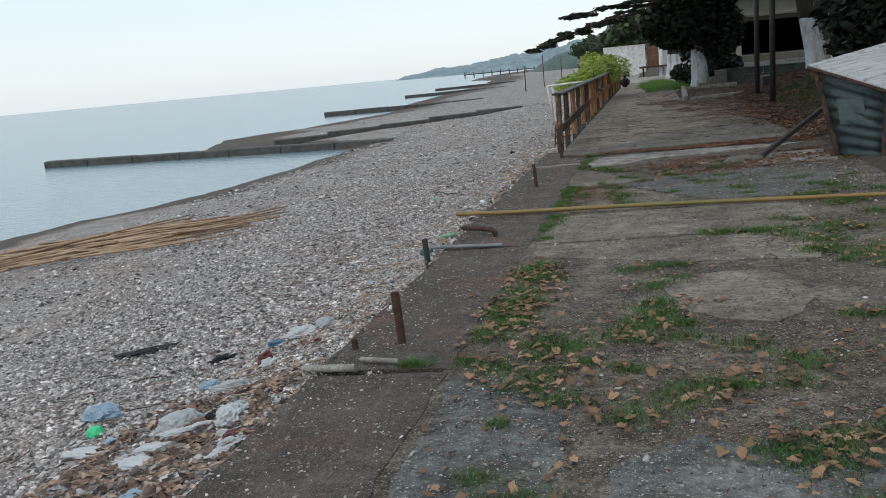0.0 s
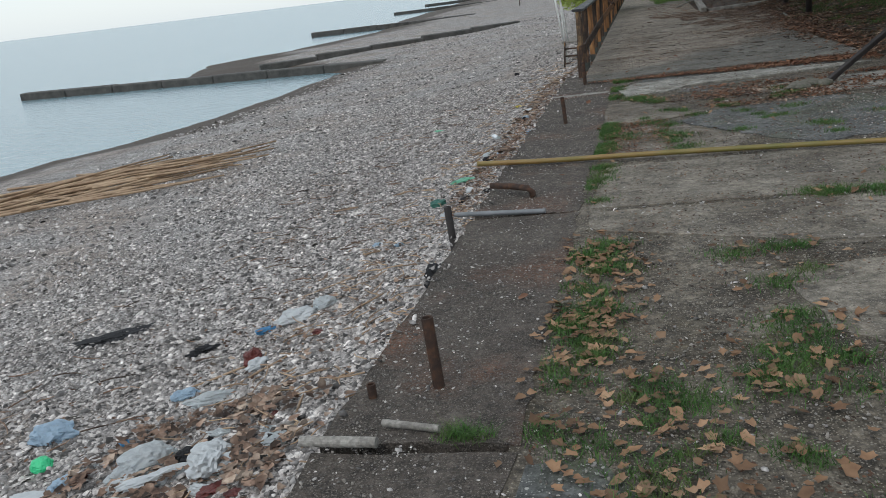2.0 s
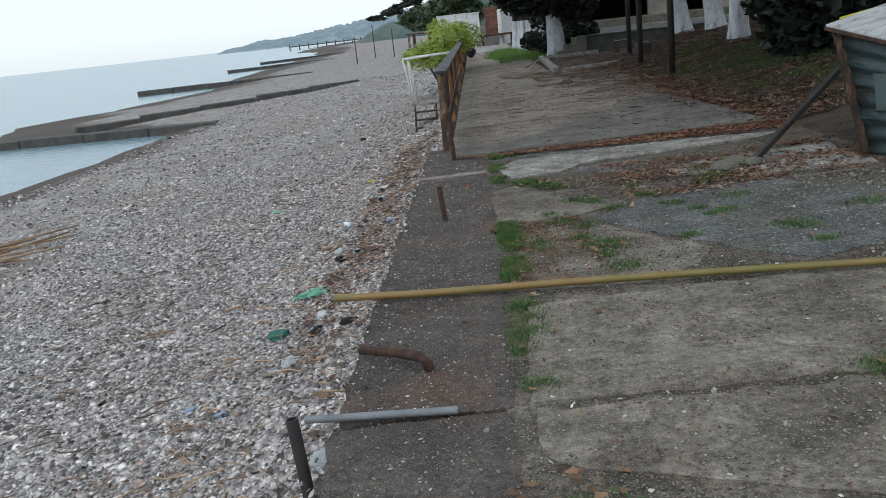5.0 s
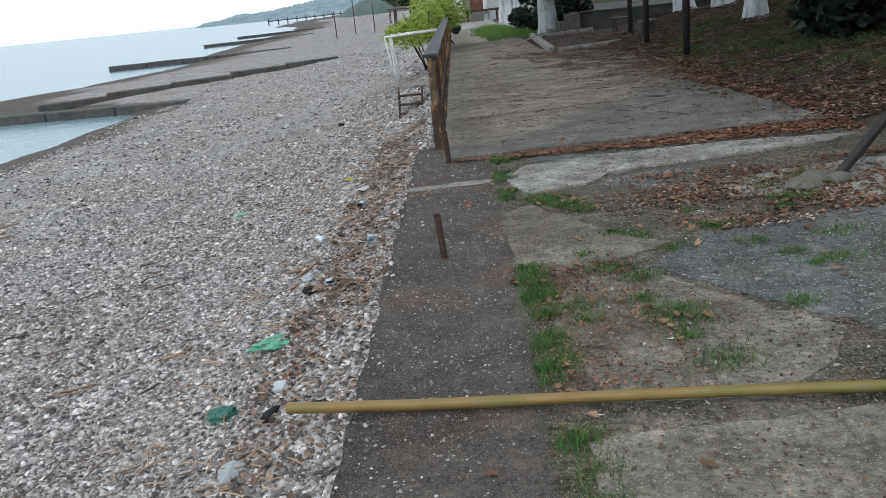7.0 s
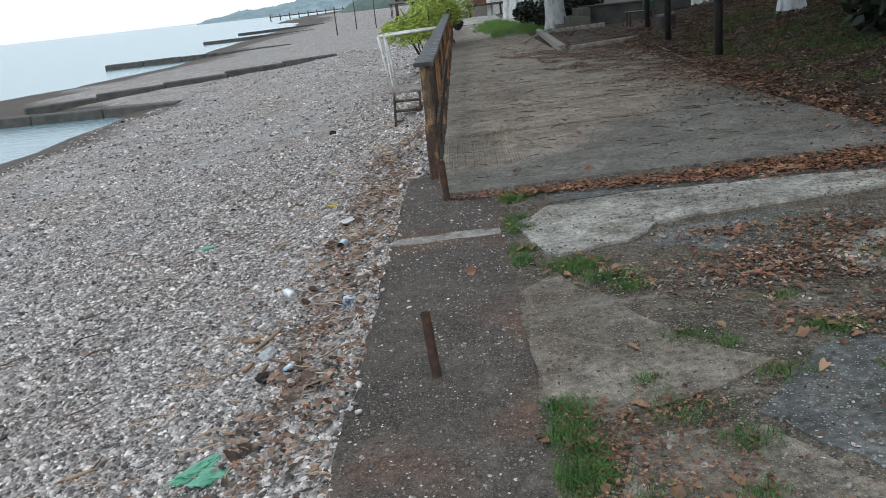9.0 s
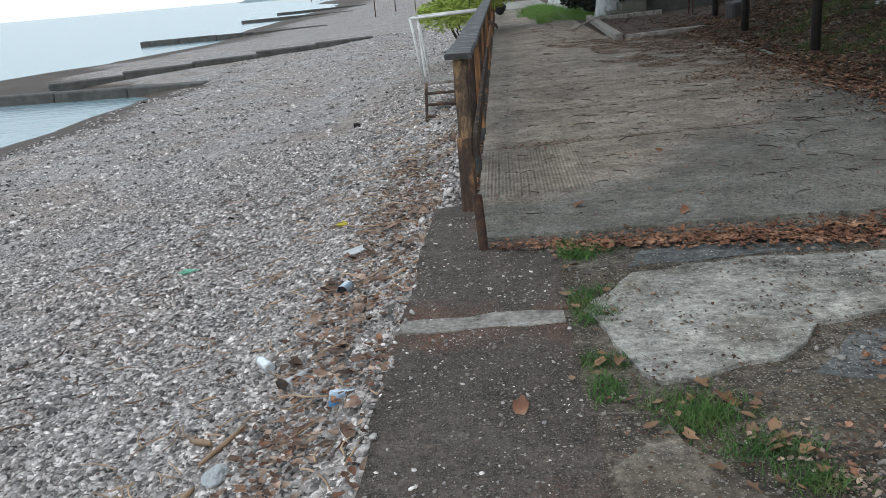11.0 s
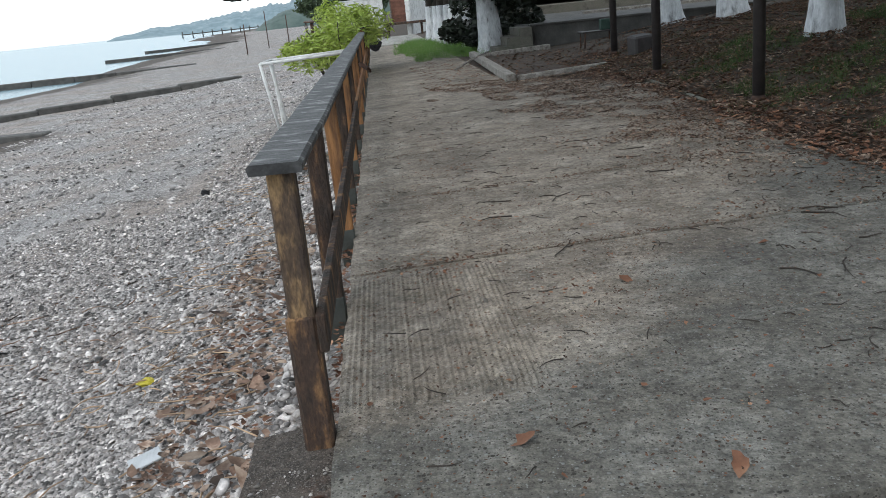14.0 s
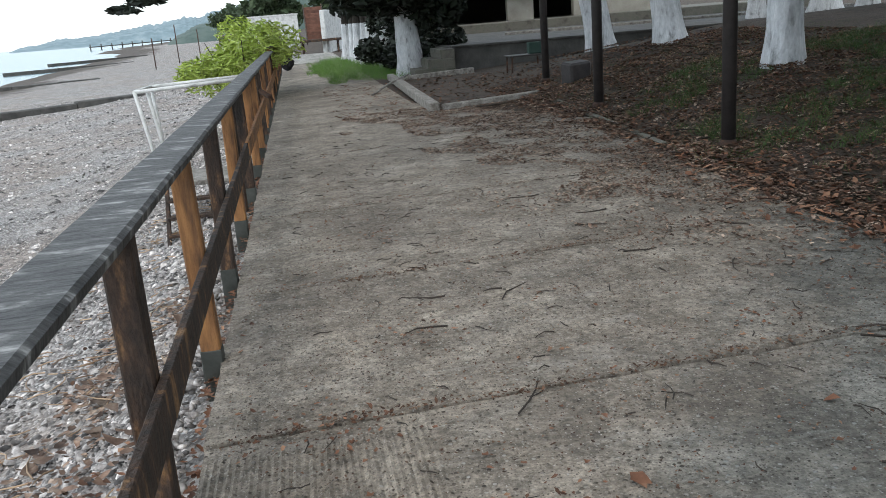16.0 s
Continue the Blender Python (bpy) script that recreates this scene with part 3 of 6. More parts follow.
cap(14.76, 32.4, 0.972)
cap(32.3, 44.6, 1.08)
for i in range(23):
    y = RY + 1.29 * i
    top = 0.945 if y < 32.3 else 1.055
    lean = random.uniform(-0.012, 0.012)
    warm = i in (2, 4, 6, 7, 9, 11, 12, 14, 16, 18, 20)
    bm = bmesh.new()
    beam(bm, (RAILX - lean, y, 0.07 if i else -0.12), (RAILX, y, top), 0.085, 0.085, 0.007)
    post = part("post", bm, WOODWARM if warm else WOODPALE if i == 0 else WOODDARK, railing, "orange-stained post" if warm else "")
    if i == 0:
        bm = bmesh.new()
        beam(bm, (RAILX - 0.004, y, -0.1), (RAILX - 0.004, y, 0.47), 0.1, 0.1, 0.012)
        part("post_sleeve", bm, WOODDARK, post, "dark thicker lower half of the post")
    if i:
        bm = bmesh.new()
        box(bm, (0.092, 0.092, 0.24), (RAILX - lean, y, -0.04), None, 0.005)
        part("post_shoe", bm, SHOE, post, "grey steel post shoe")
    else:
        bm = bmesh.new()
        box(bm, (0.1, 0.11, 0.1), (RAILX - lean, y, -0.07), None, 0.01)
        part("post_shoe", bm, CONC, post, "crumbling concrete footing")
bm = bmesh.new()
beam(bm, (RAILX + 0.06, 14.8, 0.41), (RAILX + 0.065, 20.6, 0.5), 0.03, 0.13)
part("middle_rail", bm, WOODDARK, railing, "dark weathered middle board")
bm = bmesh.new()
beam(bm, (RAILX + 0.065, 20.7, 0.5), (RAILX + 0.065, 32.2, 0.52), 0.03, 0.12)
part("middle_rail", bm, WOODWARM, railing)
bm = bmesh.new()
beam(bm, (RAILX + 0.065, 32.3, 0.58), (RAILX + 0.065, 44.5, 0.6), 0.03, 0.12)
part("middle_rail", bm, WOODWARM, railing)
for i in range(34):
    y = 20.3 + 0.7 * i
    if i % 2 == 0 or y > 26:
        bm = bmesh.new()
        beam(bm, (RAILX + random.uniform(-0.01, 0.01), y, 0.08), (RAILX, y + random.uniform(-0.03, 0.03), 0.93 if y < 32.2 else 1.03), 0.022, 0.1, 0.003)
        part("slat", bm, WOODWARM if i % 3 else WOODDARK, railing)
bm = bmesh.new()
box(bm, (0.05, 0.22, 0.05), (0.0, 24.4, 0.66), pose(0, 0, 0, 20, 0, 35), 0.008)
tube(bm, [(-0.02, 24.4, 0.68), (0.06, 24.45, 0.63), (0.08, 24.5, 0.57)], 0.018, 7)
part("clamp", bm, RUST, railing, "rusty clamp on the railing")

# ---- rusted posts and pipes of the edge strip ----


def stub(x, y, z, top, r, material, label):
    bm = bmesh.new()
    hollow(bm, (0, 0, -0.3), top, r, 0.005)
    ob = part("pipe_stub", bm, material)
    ob.location = (x, y, z)
    return tagged(ob, label, "pipe", "pipe stubs of a lost railing")


stub(0.0, 5.17, 0.0, (-0.035, 0.02, 0.29), 0.024, RUST, "rusted brown steel pipe stub in the edge strip")
stub(-0.43, 7.36, -0.1, (-0.035, 0.02, 0.24), 0.024, POLEMAT, "dark grey pipe stub beside the edge strip")
stub(0.0, 10.98, 0.0, (-0.045, 0.06, 0.27), 0.021, RUST, "rusted steel pipe stub leaning in the strip")
stub(0.0, 14.0, 0.0, (-0.03, 0.02, 0.3), 0.026, RUST, "rusted steel pipe stub before the railing")
stub(-0.26, 5.1, -0.01, (-0.01, 0, 0.06), 0.018, RUST, "short broken rusted pipe stub")
bm = bmesh.new()
tube(bm, [(0.0, 8.05, -0.04), (-0.005, 8.06, 0.035), (-0.04, 8.08, 0.06), (-0.15, 8.15, 0.06), (-0.33, 8.24, 0.055)], 0.024, 12)
tagged(part("bent_pipe", bm, RUST), "rusted pipe bent flat over the edge strip", "pipe")
bm = bmesh.new()
hollow(bm, (0.14, 7.585, 0.022), (-0.48, 7.62, 0.016), 0.016)
tagged(part("drain_pipe", bm, PIPEMAT), "grey plastic pipe lying across the strip", "pipe")
bm = bmesh.new()
hollow(bm, (-0.13, 4.72, 0.024), (-0.42, 4.73, 0.016), 0.02)
tagged(part("drain_pipe", bm, KERB), "pale grey plastic pipe end at the strip's joint", "pipe")
bm = bmesh.new()
hollow(bm, (0.07, 4.82, 0.022), (-0.15, 4.86, 0.02), 0.014)
tagged(part("pipe_piece", bm, KERB), "short pale pipe piece lying on the strip", "pipe")

# ---- bamboo pole ----
bm = bmesh.new()
pts, rad = [], []
for k in range(25):
    f = k / 24
    x, y = -0.6 + 6.2 * f, 9.15 - 0.95 * f + 0.02 * math.sin(f * 7)
    for d, r in ((-0.012, 0.0), (0.0, 0.0035), (0.012, 0.0)):
        pts.append((x + d, y, 0.029 + max(floor_z(x), 0) + 0.01 * math.sin(f * 5)))
        rad.append(0.022 - 0.005 * f + r)
tube(bm, pts, rad, 12)
tagged(part("bamboo_pole", bm, BAMBOO), "long yellow bamboo pole lying across the pavement", "pole")

# ---- poles, kerb bed, terrace, steps ----
for x, y, h in ((3.92, 20.35, 4.6), (3.98, 23.6, 4.6), (4.35, 27.0, 4.6)):
    pole = base("pole", x, y, land_z(x, y), "tall dark painted steel pole on the bank", "pole", "poles along the bank")
    bm = bmesh.new()
    tube(bm, [(0, 0, -0.1), (0, 0, h)], 0.06, 14)
    part("shaft", bm, POLEMAT, pole)
    bm = bmesh.new()
    tube(bm, [(0, 0, -0.05), (0, 0, 0.05), (0, 0, 0.08)], [0.085, 0.08, 0.062], 14)
    part("collar", bm, RUST, pole)


def kerb(a, b, h=0.16, w=0.14, seed=0):
    bm = bmesh.new()
    beam(bm, (a[0], a[1], floor_z(a[0]) + h / 2), (b[0], b[1], floor_z(b[0]) + h / 2), h, w, 0.015)
    return tagged(part("bed_kerb", bm, KERB), "pale concrete kerb round an empty bed", "kerb", "kerbs round the bed", "structure")


kerb((2.3, 25.75), (2.52, 33.2))
kerb((2.42, 25.8), (3.95, 26.05), 0.11, 0.11)
kerb((2.62, 32.2), (4.3, 32.4), 0.12)
bm = bmesh.new()
for v in ((2.4, 25.8), (4.3, 26.1), (4.3, 32.4), (2.6, 32.2)):
    bm.verts.new((*v, 0.13))
bm.faces.new(bm.verts)
tagged(part("bed_soil", bm, EARTH), "bare brown soil of the bed", "soil", kind="structure")
bm = bmesh.new()
beam(bm, (4.05, 26.7, 0.13), (3.6, 20.9, 0.11), 0.06, 0.1, 0.012)
tagged(part("bank_kerb", bm, CONC), "low broken kerb along the foot of the bank", "kerb", kind="structure")
bm = bmesh.new()
box(bm, (16, 12, 0.75), (4.05 + 8, 33.5 + 6, 0.3), None, 0.02)
box(bm, (16, 0.3, 0.05), (4.05 + 8, 33.6, 0.69), None, 0.01)
# Dark groyne colour holds the shade that the trees cast here.
tagged(part("terrace", bm, GROYNE), "low stained concrete terrace, toned dark for tree shade", "terrace", kind="structure")
bm = bmesh.new()
box(bm, (12, 0.2, 0.1), (13, 40, 0.71), None, 0.01)
tagged(part("terrace_kerb", bm, KERB), "pale kerb line on the terrace", "kerb", kind="structure")
stair = base("steps", 3.1, 33.5, 0.05, "three worn concrete steps up to the terrace", "steps")
for i in range(3):
    bm = bmesh.new()
    box(bm, (0.95 - 0.31 * i, 1.5, 0.21), (0.475 + 0.155 * i, 0.45, 0.1 + 0.205 * i), None, 0.012)
    part("step", bm, CONC, stair)

# bench table, stone block, stick
table = base("table", 4.85, 30.0, 0.05, "small rusty metal table by the terrace", "table")
bm = bmesh.new()
box(bm, (0.75, 0.5, 0.03), (0, 0, 0.5), None, 0.006)
part("tabletop", bm, POLEMAT, table)
for sx in (-0.32, 0.3):
    for sy in (-0.2, 0.2):
        bm = bmesh.new()
        tube(bm, [(sx * 1.05, sy, -0.03), (sx, sy, 0.49)], 0.018, 8)
        part("leg", bm, RUST, table)
bm = bmesh.new()
box(bm, (0.28, 0.2, 0.22), (0, 0, 0.11), None, 0.02)
ob = part("crate", bm, mat("green_plastic", [(0.02, 0.045, 0.035), (0.035, 0.07, 0.055)], bump=0))
ob.matrix_world = pose(5.05, 30.02, 0.566)
tagged(ob, "dull green box standing on the table", "crate")
bm = bmesh.new()
box(bm, (0.36, 0.3, 0.34), (0, 0, 0.14), pose(0, 0, 0, 4, -3, 15), 0.03)
ob = part("stone_block", bm, POLEMAT)
ob.location = (4.5, 25.95, land_z(4.5, 25.95))
tagged(ob, "dark squared stone block beside a pole", "stone")
bm = bmesh.new()
tube(bm, [(1.75, 29.6, 0.09), (2.2, 30.6, 0.2), (2.75, 31.8, 0.26)], 0.022, 7)
tagged(part("stick", bm, KERB), "pale bleached stick leaning on the kerb", "stick")

# ---- trees ----


def leaf_cloud(name, centres, count, size, material, parent, flat=0.5, seed=3, long=1.6):
    """Many small leaves scattered in ellipsoids (x, y, z, rx, ry, rz), denser towards the skin, in one mesh."""
    rng = np.random.default_rng(seed)
    w = np.array([c[3] * c[4] * c[5] for c in centres]) ** 0.67
    pick = rng.choice(len(centres), count, p=w / w.sum())
    c = np.array(centres)[pick]
    d = rng.normal(size=(count, 3))
    d /= np.linalg.norm(d, axis=1)[:, None]
    p = c[:, :3] + d * c[:, 3:] * (rng.random(count) ** 0.45)[:, None]
    a = rng.normal(size=(count, 3))
    a[:, 2] *= flat
    a /= np.linalg.norm(a, axis=1)[:, None]
    b = np.cross(a, rng.normal(size=(count, 3)))
    b /= np.linalg.norm(b, axis=1)[:, None]
    s = size * rng.uniform(0.6, 1.4, count)[:, None]
    a, b = a * s * long / 2, b * s / 2
    up = np.cross(a, b)
    up *= (0.15 * s / np.maximum(np.linalg.norm(up, axis=1)[:, None], 1e-9))
    v = np.stack([p - a, p - b + up, p + a, p + b + up], 1).reshape(-1, 3)
    i = np.arange(count)[:, None] * 4
    f = np.concatenate([i + np.array([[0, 1, 2]]), i + np.array([[0, 2, 3]])])
    return mesh_np(name, v, f, material, parent)


def mesh_np(name, v, f, material, parent=None):
    me = bpy.data.meshes.new(name)
    me.vertices.add(len(v))
    me.vertices.foreach_set("co", np.asarray(v, dtype=np.float32).ravel())
    k = f.shape[1]
    me.loops.add(f.size)
    me.loops.foreach_set("vertex_index", f.astype(np.int32).ravel())
    me.polygons.add(len(f))
    me.polygons.foreach_set("loop_start", np.arange(0, f.size, k, dtype=np.int32))
    me.update(calc_edges=True)
    me.materials.append(material)
    ob = new(name, me)
    if parent:
        ob.parent = parent
    return ob


def trunk_mesh(h, r, lean=(0, 0), flare=1.5, seed=0, n=18, z0=-0.15, taper=0.3):
    """A tapered fluted trunk with root flare."""
    bm = bmesh.new()
    rings = []
    for j in range(15):
        f = j / 14
        z = z0 + (h - z0) * f
        rr = r * (1 - taper * f) * (1 + (flare - 1) * min(1, max(0, 1 - z / 0.5)) ** 2)
        ring = []
        for k in range(n):
            a = 2 * math.pi * k / n
            q = rr * (1 + 0.07 * math.sin(3 * a + seed) + 0.04 * math.sin(7 * a + 2 * seed) + 0.08 * noise.noise(Vector((math.cos(a) * 2, math.sin(a) * 2, z * 1.5 + seed * 7))))
            ring.append(bm.verts.new((q * math.cos(a) + lean[0] * max(z, 0), q * math.sin(a) + lean[1] * max(z, 0), z)))
        rings.append(ring)
    for p, q in zip(rings, rings[1:]):
        for k in range(n):
            bm.faces.new((p[k], p[(k + 1) % n], q[(k + 1) % n], q[k])).smooth = True
    bm.faces.new(rings[0][::-1])
    bm.faces.new(rings[-1])
    return bm


def limb(bm, a, b, r0, r1, sag=0.2, seed=0):
    a, b = Vector(a), Vector(b)
    pts, rad = [], []
    for k in range(7):
        f = k / 6
        p = a.lerp(b, f) + Vector((noise.noise(Vector((f * 3, seed, 0))) * 0.15, noise.noise(Vector((f * 3, seed, 4))) * 0.15, sag * math.sin(f * 3.14)))
        pts.append(p)
        rad.append(r0 + (r1 - r0) * f)
    return tube(bm, pts, rad, 7)


def plane_tree(x, y, r, lime, lean, seed, label="broad tree with a limewashed trunk on the leafy bank", crown=(0, 0)):
    z = land_z(x, y) if y < 33.5 else 0.68
    tree = base("tree", x, y, z, label, "tree", "limewashed trees")
    part("limewash_band", trunk_mesh(lime, r, lean, 1.28, seed, z0=-0.35, taper=0.12), LIME, tree, "white limewashed lower trunk")
    up = (lean[0] * lime, lean[1] * lime)
    bm = trunk_mesh(5.2 - lime, r * 0.87, lean, 1.0, seed, z0=0.0)
    bmesh.ops.translate(bm, verts=bm.verts, vec=(up[0], up[1], lime - 0.02))
    part("trunk", bm, BARK, tree)
    top = Vector((lean[0] * 4.8, lean[1] * 4.8, 4.7))
    rng = random.Random(seed)
    blobs = []
    for k in range(7):
        a = k * 0.9 + rng.random()
        e = top + Vector((math.cos(a) * rng.uniform(1.8, 3.4) + crown[0], math.sin(a) * rng.uniform(1.8, 3.4) + crown[1], rng.uniform(0.6, 3.2)))
        bm = bmesh.new()
        limb(bm, top - Vector((0, 0, 0.5)), e, r * 0.35, 0.03, 0.2, k + seed)
        part("limb", bm, BARK, tree)
        blobs.append((*e, 1.9, 1.9, 1.0))
    # Crown is out of view, massed thick to shade the bank and deck.
    leaf_cloud("crown", blobs, 6800, 0.3, PLANELEAF, tree, seed=seed)
    return tree


plane_tree(5.84, 22.65, 0.2, 1.75, (0.01, 0.02), 1, "tree with a bright limewashed trunk on the leafy bank", (-1.6, -2.0))
plane_tree(6.75, 27.6, 0.25, 1.7, (-0.13, 0.05), 2, crown=(-1.5, -1))
plane_tree(6.6, 30.5, 0.29, 1.7, (-0.18, 0.0), 3, crown=(-1.5, 0))
plane_tree(13.3, 36.2, 0.25, 1.6, (0, 0), 4)
plane_tree(15.3, 36.0, 0.42, 1.6, (0.02, 0), 5)
plane_tree(17.0, 36.5, 0.3, 1.6, (0, 0), 6)
# Added tree, never in view; its offset crown shades the pavement.
plane_tree(8.2, 15.5, 0.28, 1.6, (-0.05, -0.02), 9, crown=(-2.2, -2.0))

# the dark conifer by the steps
conifer = base("conifer", 3.2, 34.5, 0.08, "dense dark conifer with a limewashed fluted trunk", "tree")
part("limewash_band", trunk_mesh(1.75, 0.33, (-0.06, 0), 1.25, 7), LIME, conifer, "white limewashed trunk")
bm = trunk_mesh(6, 0.22, (-0.03, 0), 1, 7, z0=0)
bmesh.ops.translate(bm, verts=bm.verts, vec=(-0.1, 0, 1.7))
part("trunk", bm, BARK, conifer)
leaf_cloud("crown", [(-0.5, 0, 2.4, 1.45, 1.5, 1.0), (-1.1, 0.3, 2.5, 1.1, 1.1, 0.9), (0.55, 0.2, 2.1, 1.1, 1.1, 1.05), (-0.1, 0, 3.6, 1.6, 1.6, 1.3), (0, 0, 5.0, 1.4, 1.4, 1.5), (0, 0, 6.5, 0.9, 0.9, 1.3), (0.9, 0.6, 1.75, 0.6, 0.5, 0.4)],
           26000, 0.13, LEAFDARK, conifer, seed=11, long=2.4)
for k, (a, b) in enumerate((((-0.2, -0.3, 3.6), (-5.6, -4.5, 1.88)), ((-2.0, -1.8, 2.95), (-5.3, -5.4, 1.95)), ((-1.2, -1.1, 3.3), (-4.6, -2.6, 2.9)))):
    bm = bmesh.new()
    limb(bm, a, b, 0.06, 0.012, 0.12, k)
    br = part("bough", bm, BARK, conifer)
    A, B = Vector(a), Vector(b)
    tufts = []
    for q in range(12):
        f = 0.25 + 0.75 * q / 11
        p = A.lerp(B, f) + Vector((0, 0, 0.12 * math.sin(f * 3.14)))
        tufts.append((p.x + random.uniform(-0.2, 0.2), p.y + random.uniform(-0.25, 0.25), p.z + random.uniform(-0.12, 0.06), 0.3, 0.3, 0.07))
    leaf_cloud("needles", tufts, 900, 0.075, LEAFDARK, br, 0.25, 30 + k, 2.6)

# dark low-hanging evergreen behind the hut, and shrubs under the conifer
ever = base("evergreen", 8.4, 18.2, land_z(8.4, 18.2), "dark evergreen with boughs hanging low", "tree")
part("trunk", trunk_mesh(5, 0.25, (0, 0), 1.4, 3), BARK, ever)
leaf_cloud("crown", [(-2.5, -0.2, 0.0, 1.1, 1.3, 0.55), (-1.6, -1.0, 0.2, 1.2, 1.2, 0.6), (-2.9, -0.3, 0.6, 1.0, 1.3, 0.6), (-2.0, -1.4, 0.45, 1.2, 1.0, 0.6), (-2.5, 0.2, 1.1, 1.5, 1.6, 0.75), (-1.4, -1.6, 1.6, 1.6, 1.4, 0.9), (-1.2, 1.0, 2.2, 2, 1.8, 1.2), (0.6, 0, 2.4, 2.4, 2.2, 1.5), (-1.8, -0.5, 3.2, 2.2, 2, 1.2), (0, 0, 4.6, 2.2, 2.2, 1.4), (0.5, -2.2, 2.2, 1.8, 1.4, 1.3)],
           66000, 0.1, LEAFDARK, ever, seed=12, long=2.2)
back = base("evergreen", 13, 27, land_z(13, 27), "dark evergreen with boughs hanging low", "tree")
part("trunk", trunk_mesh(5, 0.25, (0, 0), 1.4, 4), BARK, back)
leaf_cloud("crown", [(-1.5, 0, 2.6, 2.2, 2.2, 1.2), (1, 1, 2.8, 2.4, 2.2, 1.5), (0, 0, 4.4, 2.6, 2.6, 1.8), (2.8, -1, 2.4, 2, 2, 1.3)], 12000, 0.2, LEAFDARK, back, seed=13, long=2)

bush = base("bush", -0.75, 32.5, -0.75, "yellow-green feathery bush on the beach by the railing", "bush")
bm = bmesh.new()
for k in range(9):
    limb(bm, (0.1 * math.cos(k), 0.1 * math.sin(k), -0.1), (0.75 * math.cos(k * 0.7), 0.9 * math.sin(k * 0.7), 1.7 + 0.3 * math.sin(k * 2)), 0.03, 0.008, 0.1, k)
part("stems", bm, BARK, bush)
leaf_cloud("crown", [(-0.95, -0.9, 1.35, 0.35, 0.5, 0.2), (-0.1, 1.5, 2.2, 0.5, 0.5, 0.35), (-0.5, -0.6, 1.35, 0.75, 0.9, 0.45), (0.3, 0.2, 1.75, 0.85, 1.0, 0.5), (0.75, 1.2, 1.85, 0.7, 0.9, 0.5), (-0.2, 0.6, 1.5, 0.8, 1.0, 0.5), (-0.75, -0.6, 1.5, 0.5, 0.6, 0.22), (0.0, -0.6, 1.35, 0.5, 0.5, 0.25), (0.5, 0.9, 2.15, 0.4, 0.5, 0.25)],
           6500, 0.036, LEAFBRIGHT, bush, 0.5, 14, 4.6)
hedge = base("shrub", 3.4, 39.5, 0.1, "dark leafy shrubs beside the limewashed trunks", "bush")
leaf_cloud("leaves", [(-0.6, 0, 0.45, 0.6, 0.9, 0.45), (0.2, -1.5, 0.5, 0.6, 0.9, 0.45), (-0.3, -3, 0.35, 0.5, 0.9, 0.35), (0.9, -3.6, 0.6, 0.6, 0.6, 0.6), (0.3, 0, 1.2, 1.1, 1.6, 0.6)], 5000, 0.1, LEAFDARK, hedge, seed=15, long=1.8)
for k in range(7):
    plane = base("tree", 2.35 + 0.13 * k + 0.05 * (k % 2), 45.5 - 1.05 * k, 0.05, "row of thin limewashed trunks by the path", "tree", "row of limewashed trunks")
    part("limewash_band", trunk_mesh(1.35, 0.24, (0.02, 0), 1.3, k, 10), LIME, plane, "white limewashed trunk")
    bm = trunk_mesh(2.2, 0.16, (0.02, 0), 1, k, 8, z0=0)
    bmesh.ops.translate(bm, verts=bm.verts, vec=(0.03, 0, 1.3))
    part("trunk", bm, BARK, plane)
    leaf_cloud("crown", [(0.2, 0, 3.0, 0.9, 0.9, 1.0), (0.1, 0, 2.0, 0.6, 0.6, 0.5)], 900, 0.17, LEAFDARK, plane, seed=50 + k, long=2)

# ---- buildings ----
house = base("house", 0, 0, 0, "cream rendered building with a wide dark opening", "house")
W = (("wall", (1.0, 0.3, 3.4), (5.5, 48, 2.3), WALLMAT, 0.0), ("wall", (1.1, 0.3, 3.4), (9.65, 48, 2.3), WALLMAT, 0), ("wall", (4.0, 0.3, 3.4), (13.9, 48, 2.3), WALLMAT, 0),
     ("lintel", (3.2, 0.3, 1.3), (7.55, 48.02, 3.35), WALLMAT, 0), ("lintel", (1.8, 0.3, 1.3), (11.05, 48.02, 3.35), WALLMAT, 0), ("back_wall", (11, 0.3, 3.4), (10.4, 54, 2.3), SHADEIN, 0), ("side_wall", (0.3, 6, 3.4), (5.15, 51.2, 2.3), WALLMAT, 0), ("side_wall", (0.3, 6, 3.4), (15.8, 51.2, 2.3), WALLMAT, 0),
     ("interior_floor", (10.6, 5.8, 0.1), (10.5, 51.1, 0.72), SHADEIN, 0), ("roof", (12, 7.6, 0.22), (10.4, 50.8, 4.1), CONC, 0), ("canopy", (5.5, 1.2, 0.12), (8.2, 47.3, 2.92), CONC, 0))
for nm, sz, at, m_, _ in W:
    bm = bmesh.new()
    box(bm, sz, at, None, 0.01)
    part(nm, bm, m_, house)
bm = bmesh.new()
box(bm, (18, 9, 0.62), (12.5, 50, 0.98 - 0.28), None, 0.02)
tagged(part("house_base", bm, CONC), "pale concrete plinth before the building", "terrace", kind="structure")
bm = bmesh.new()
box(bm, (3.7, 0.3, 2.6), (-0.9, 80, 1.1), None, 0.02)
box(bm, (3.8, 0.4, 0.1), (-0.9, 80, 2.42), None, 0.01)
tagged(part("garden_wall", bm, WHITEPAINT), "pale cream wall piece at the end of the path", "wall", kind="structure")
bm = bmesh.new()
box(bm, (0.25, 6.0, 2.4), (2.75, 61.5, 1.0), pose(0, 0, 0, 0, 0, -14), 0.02)
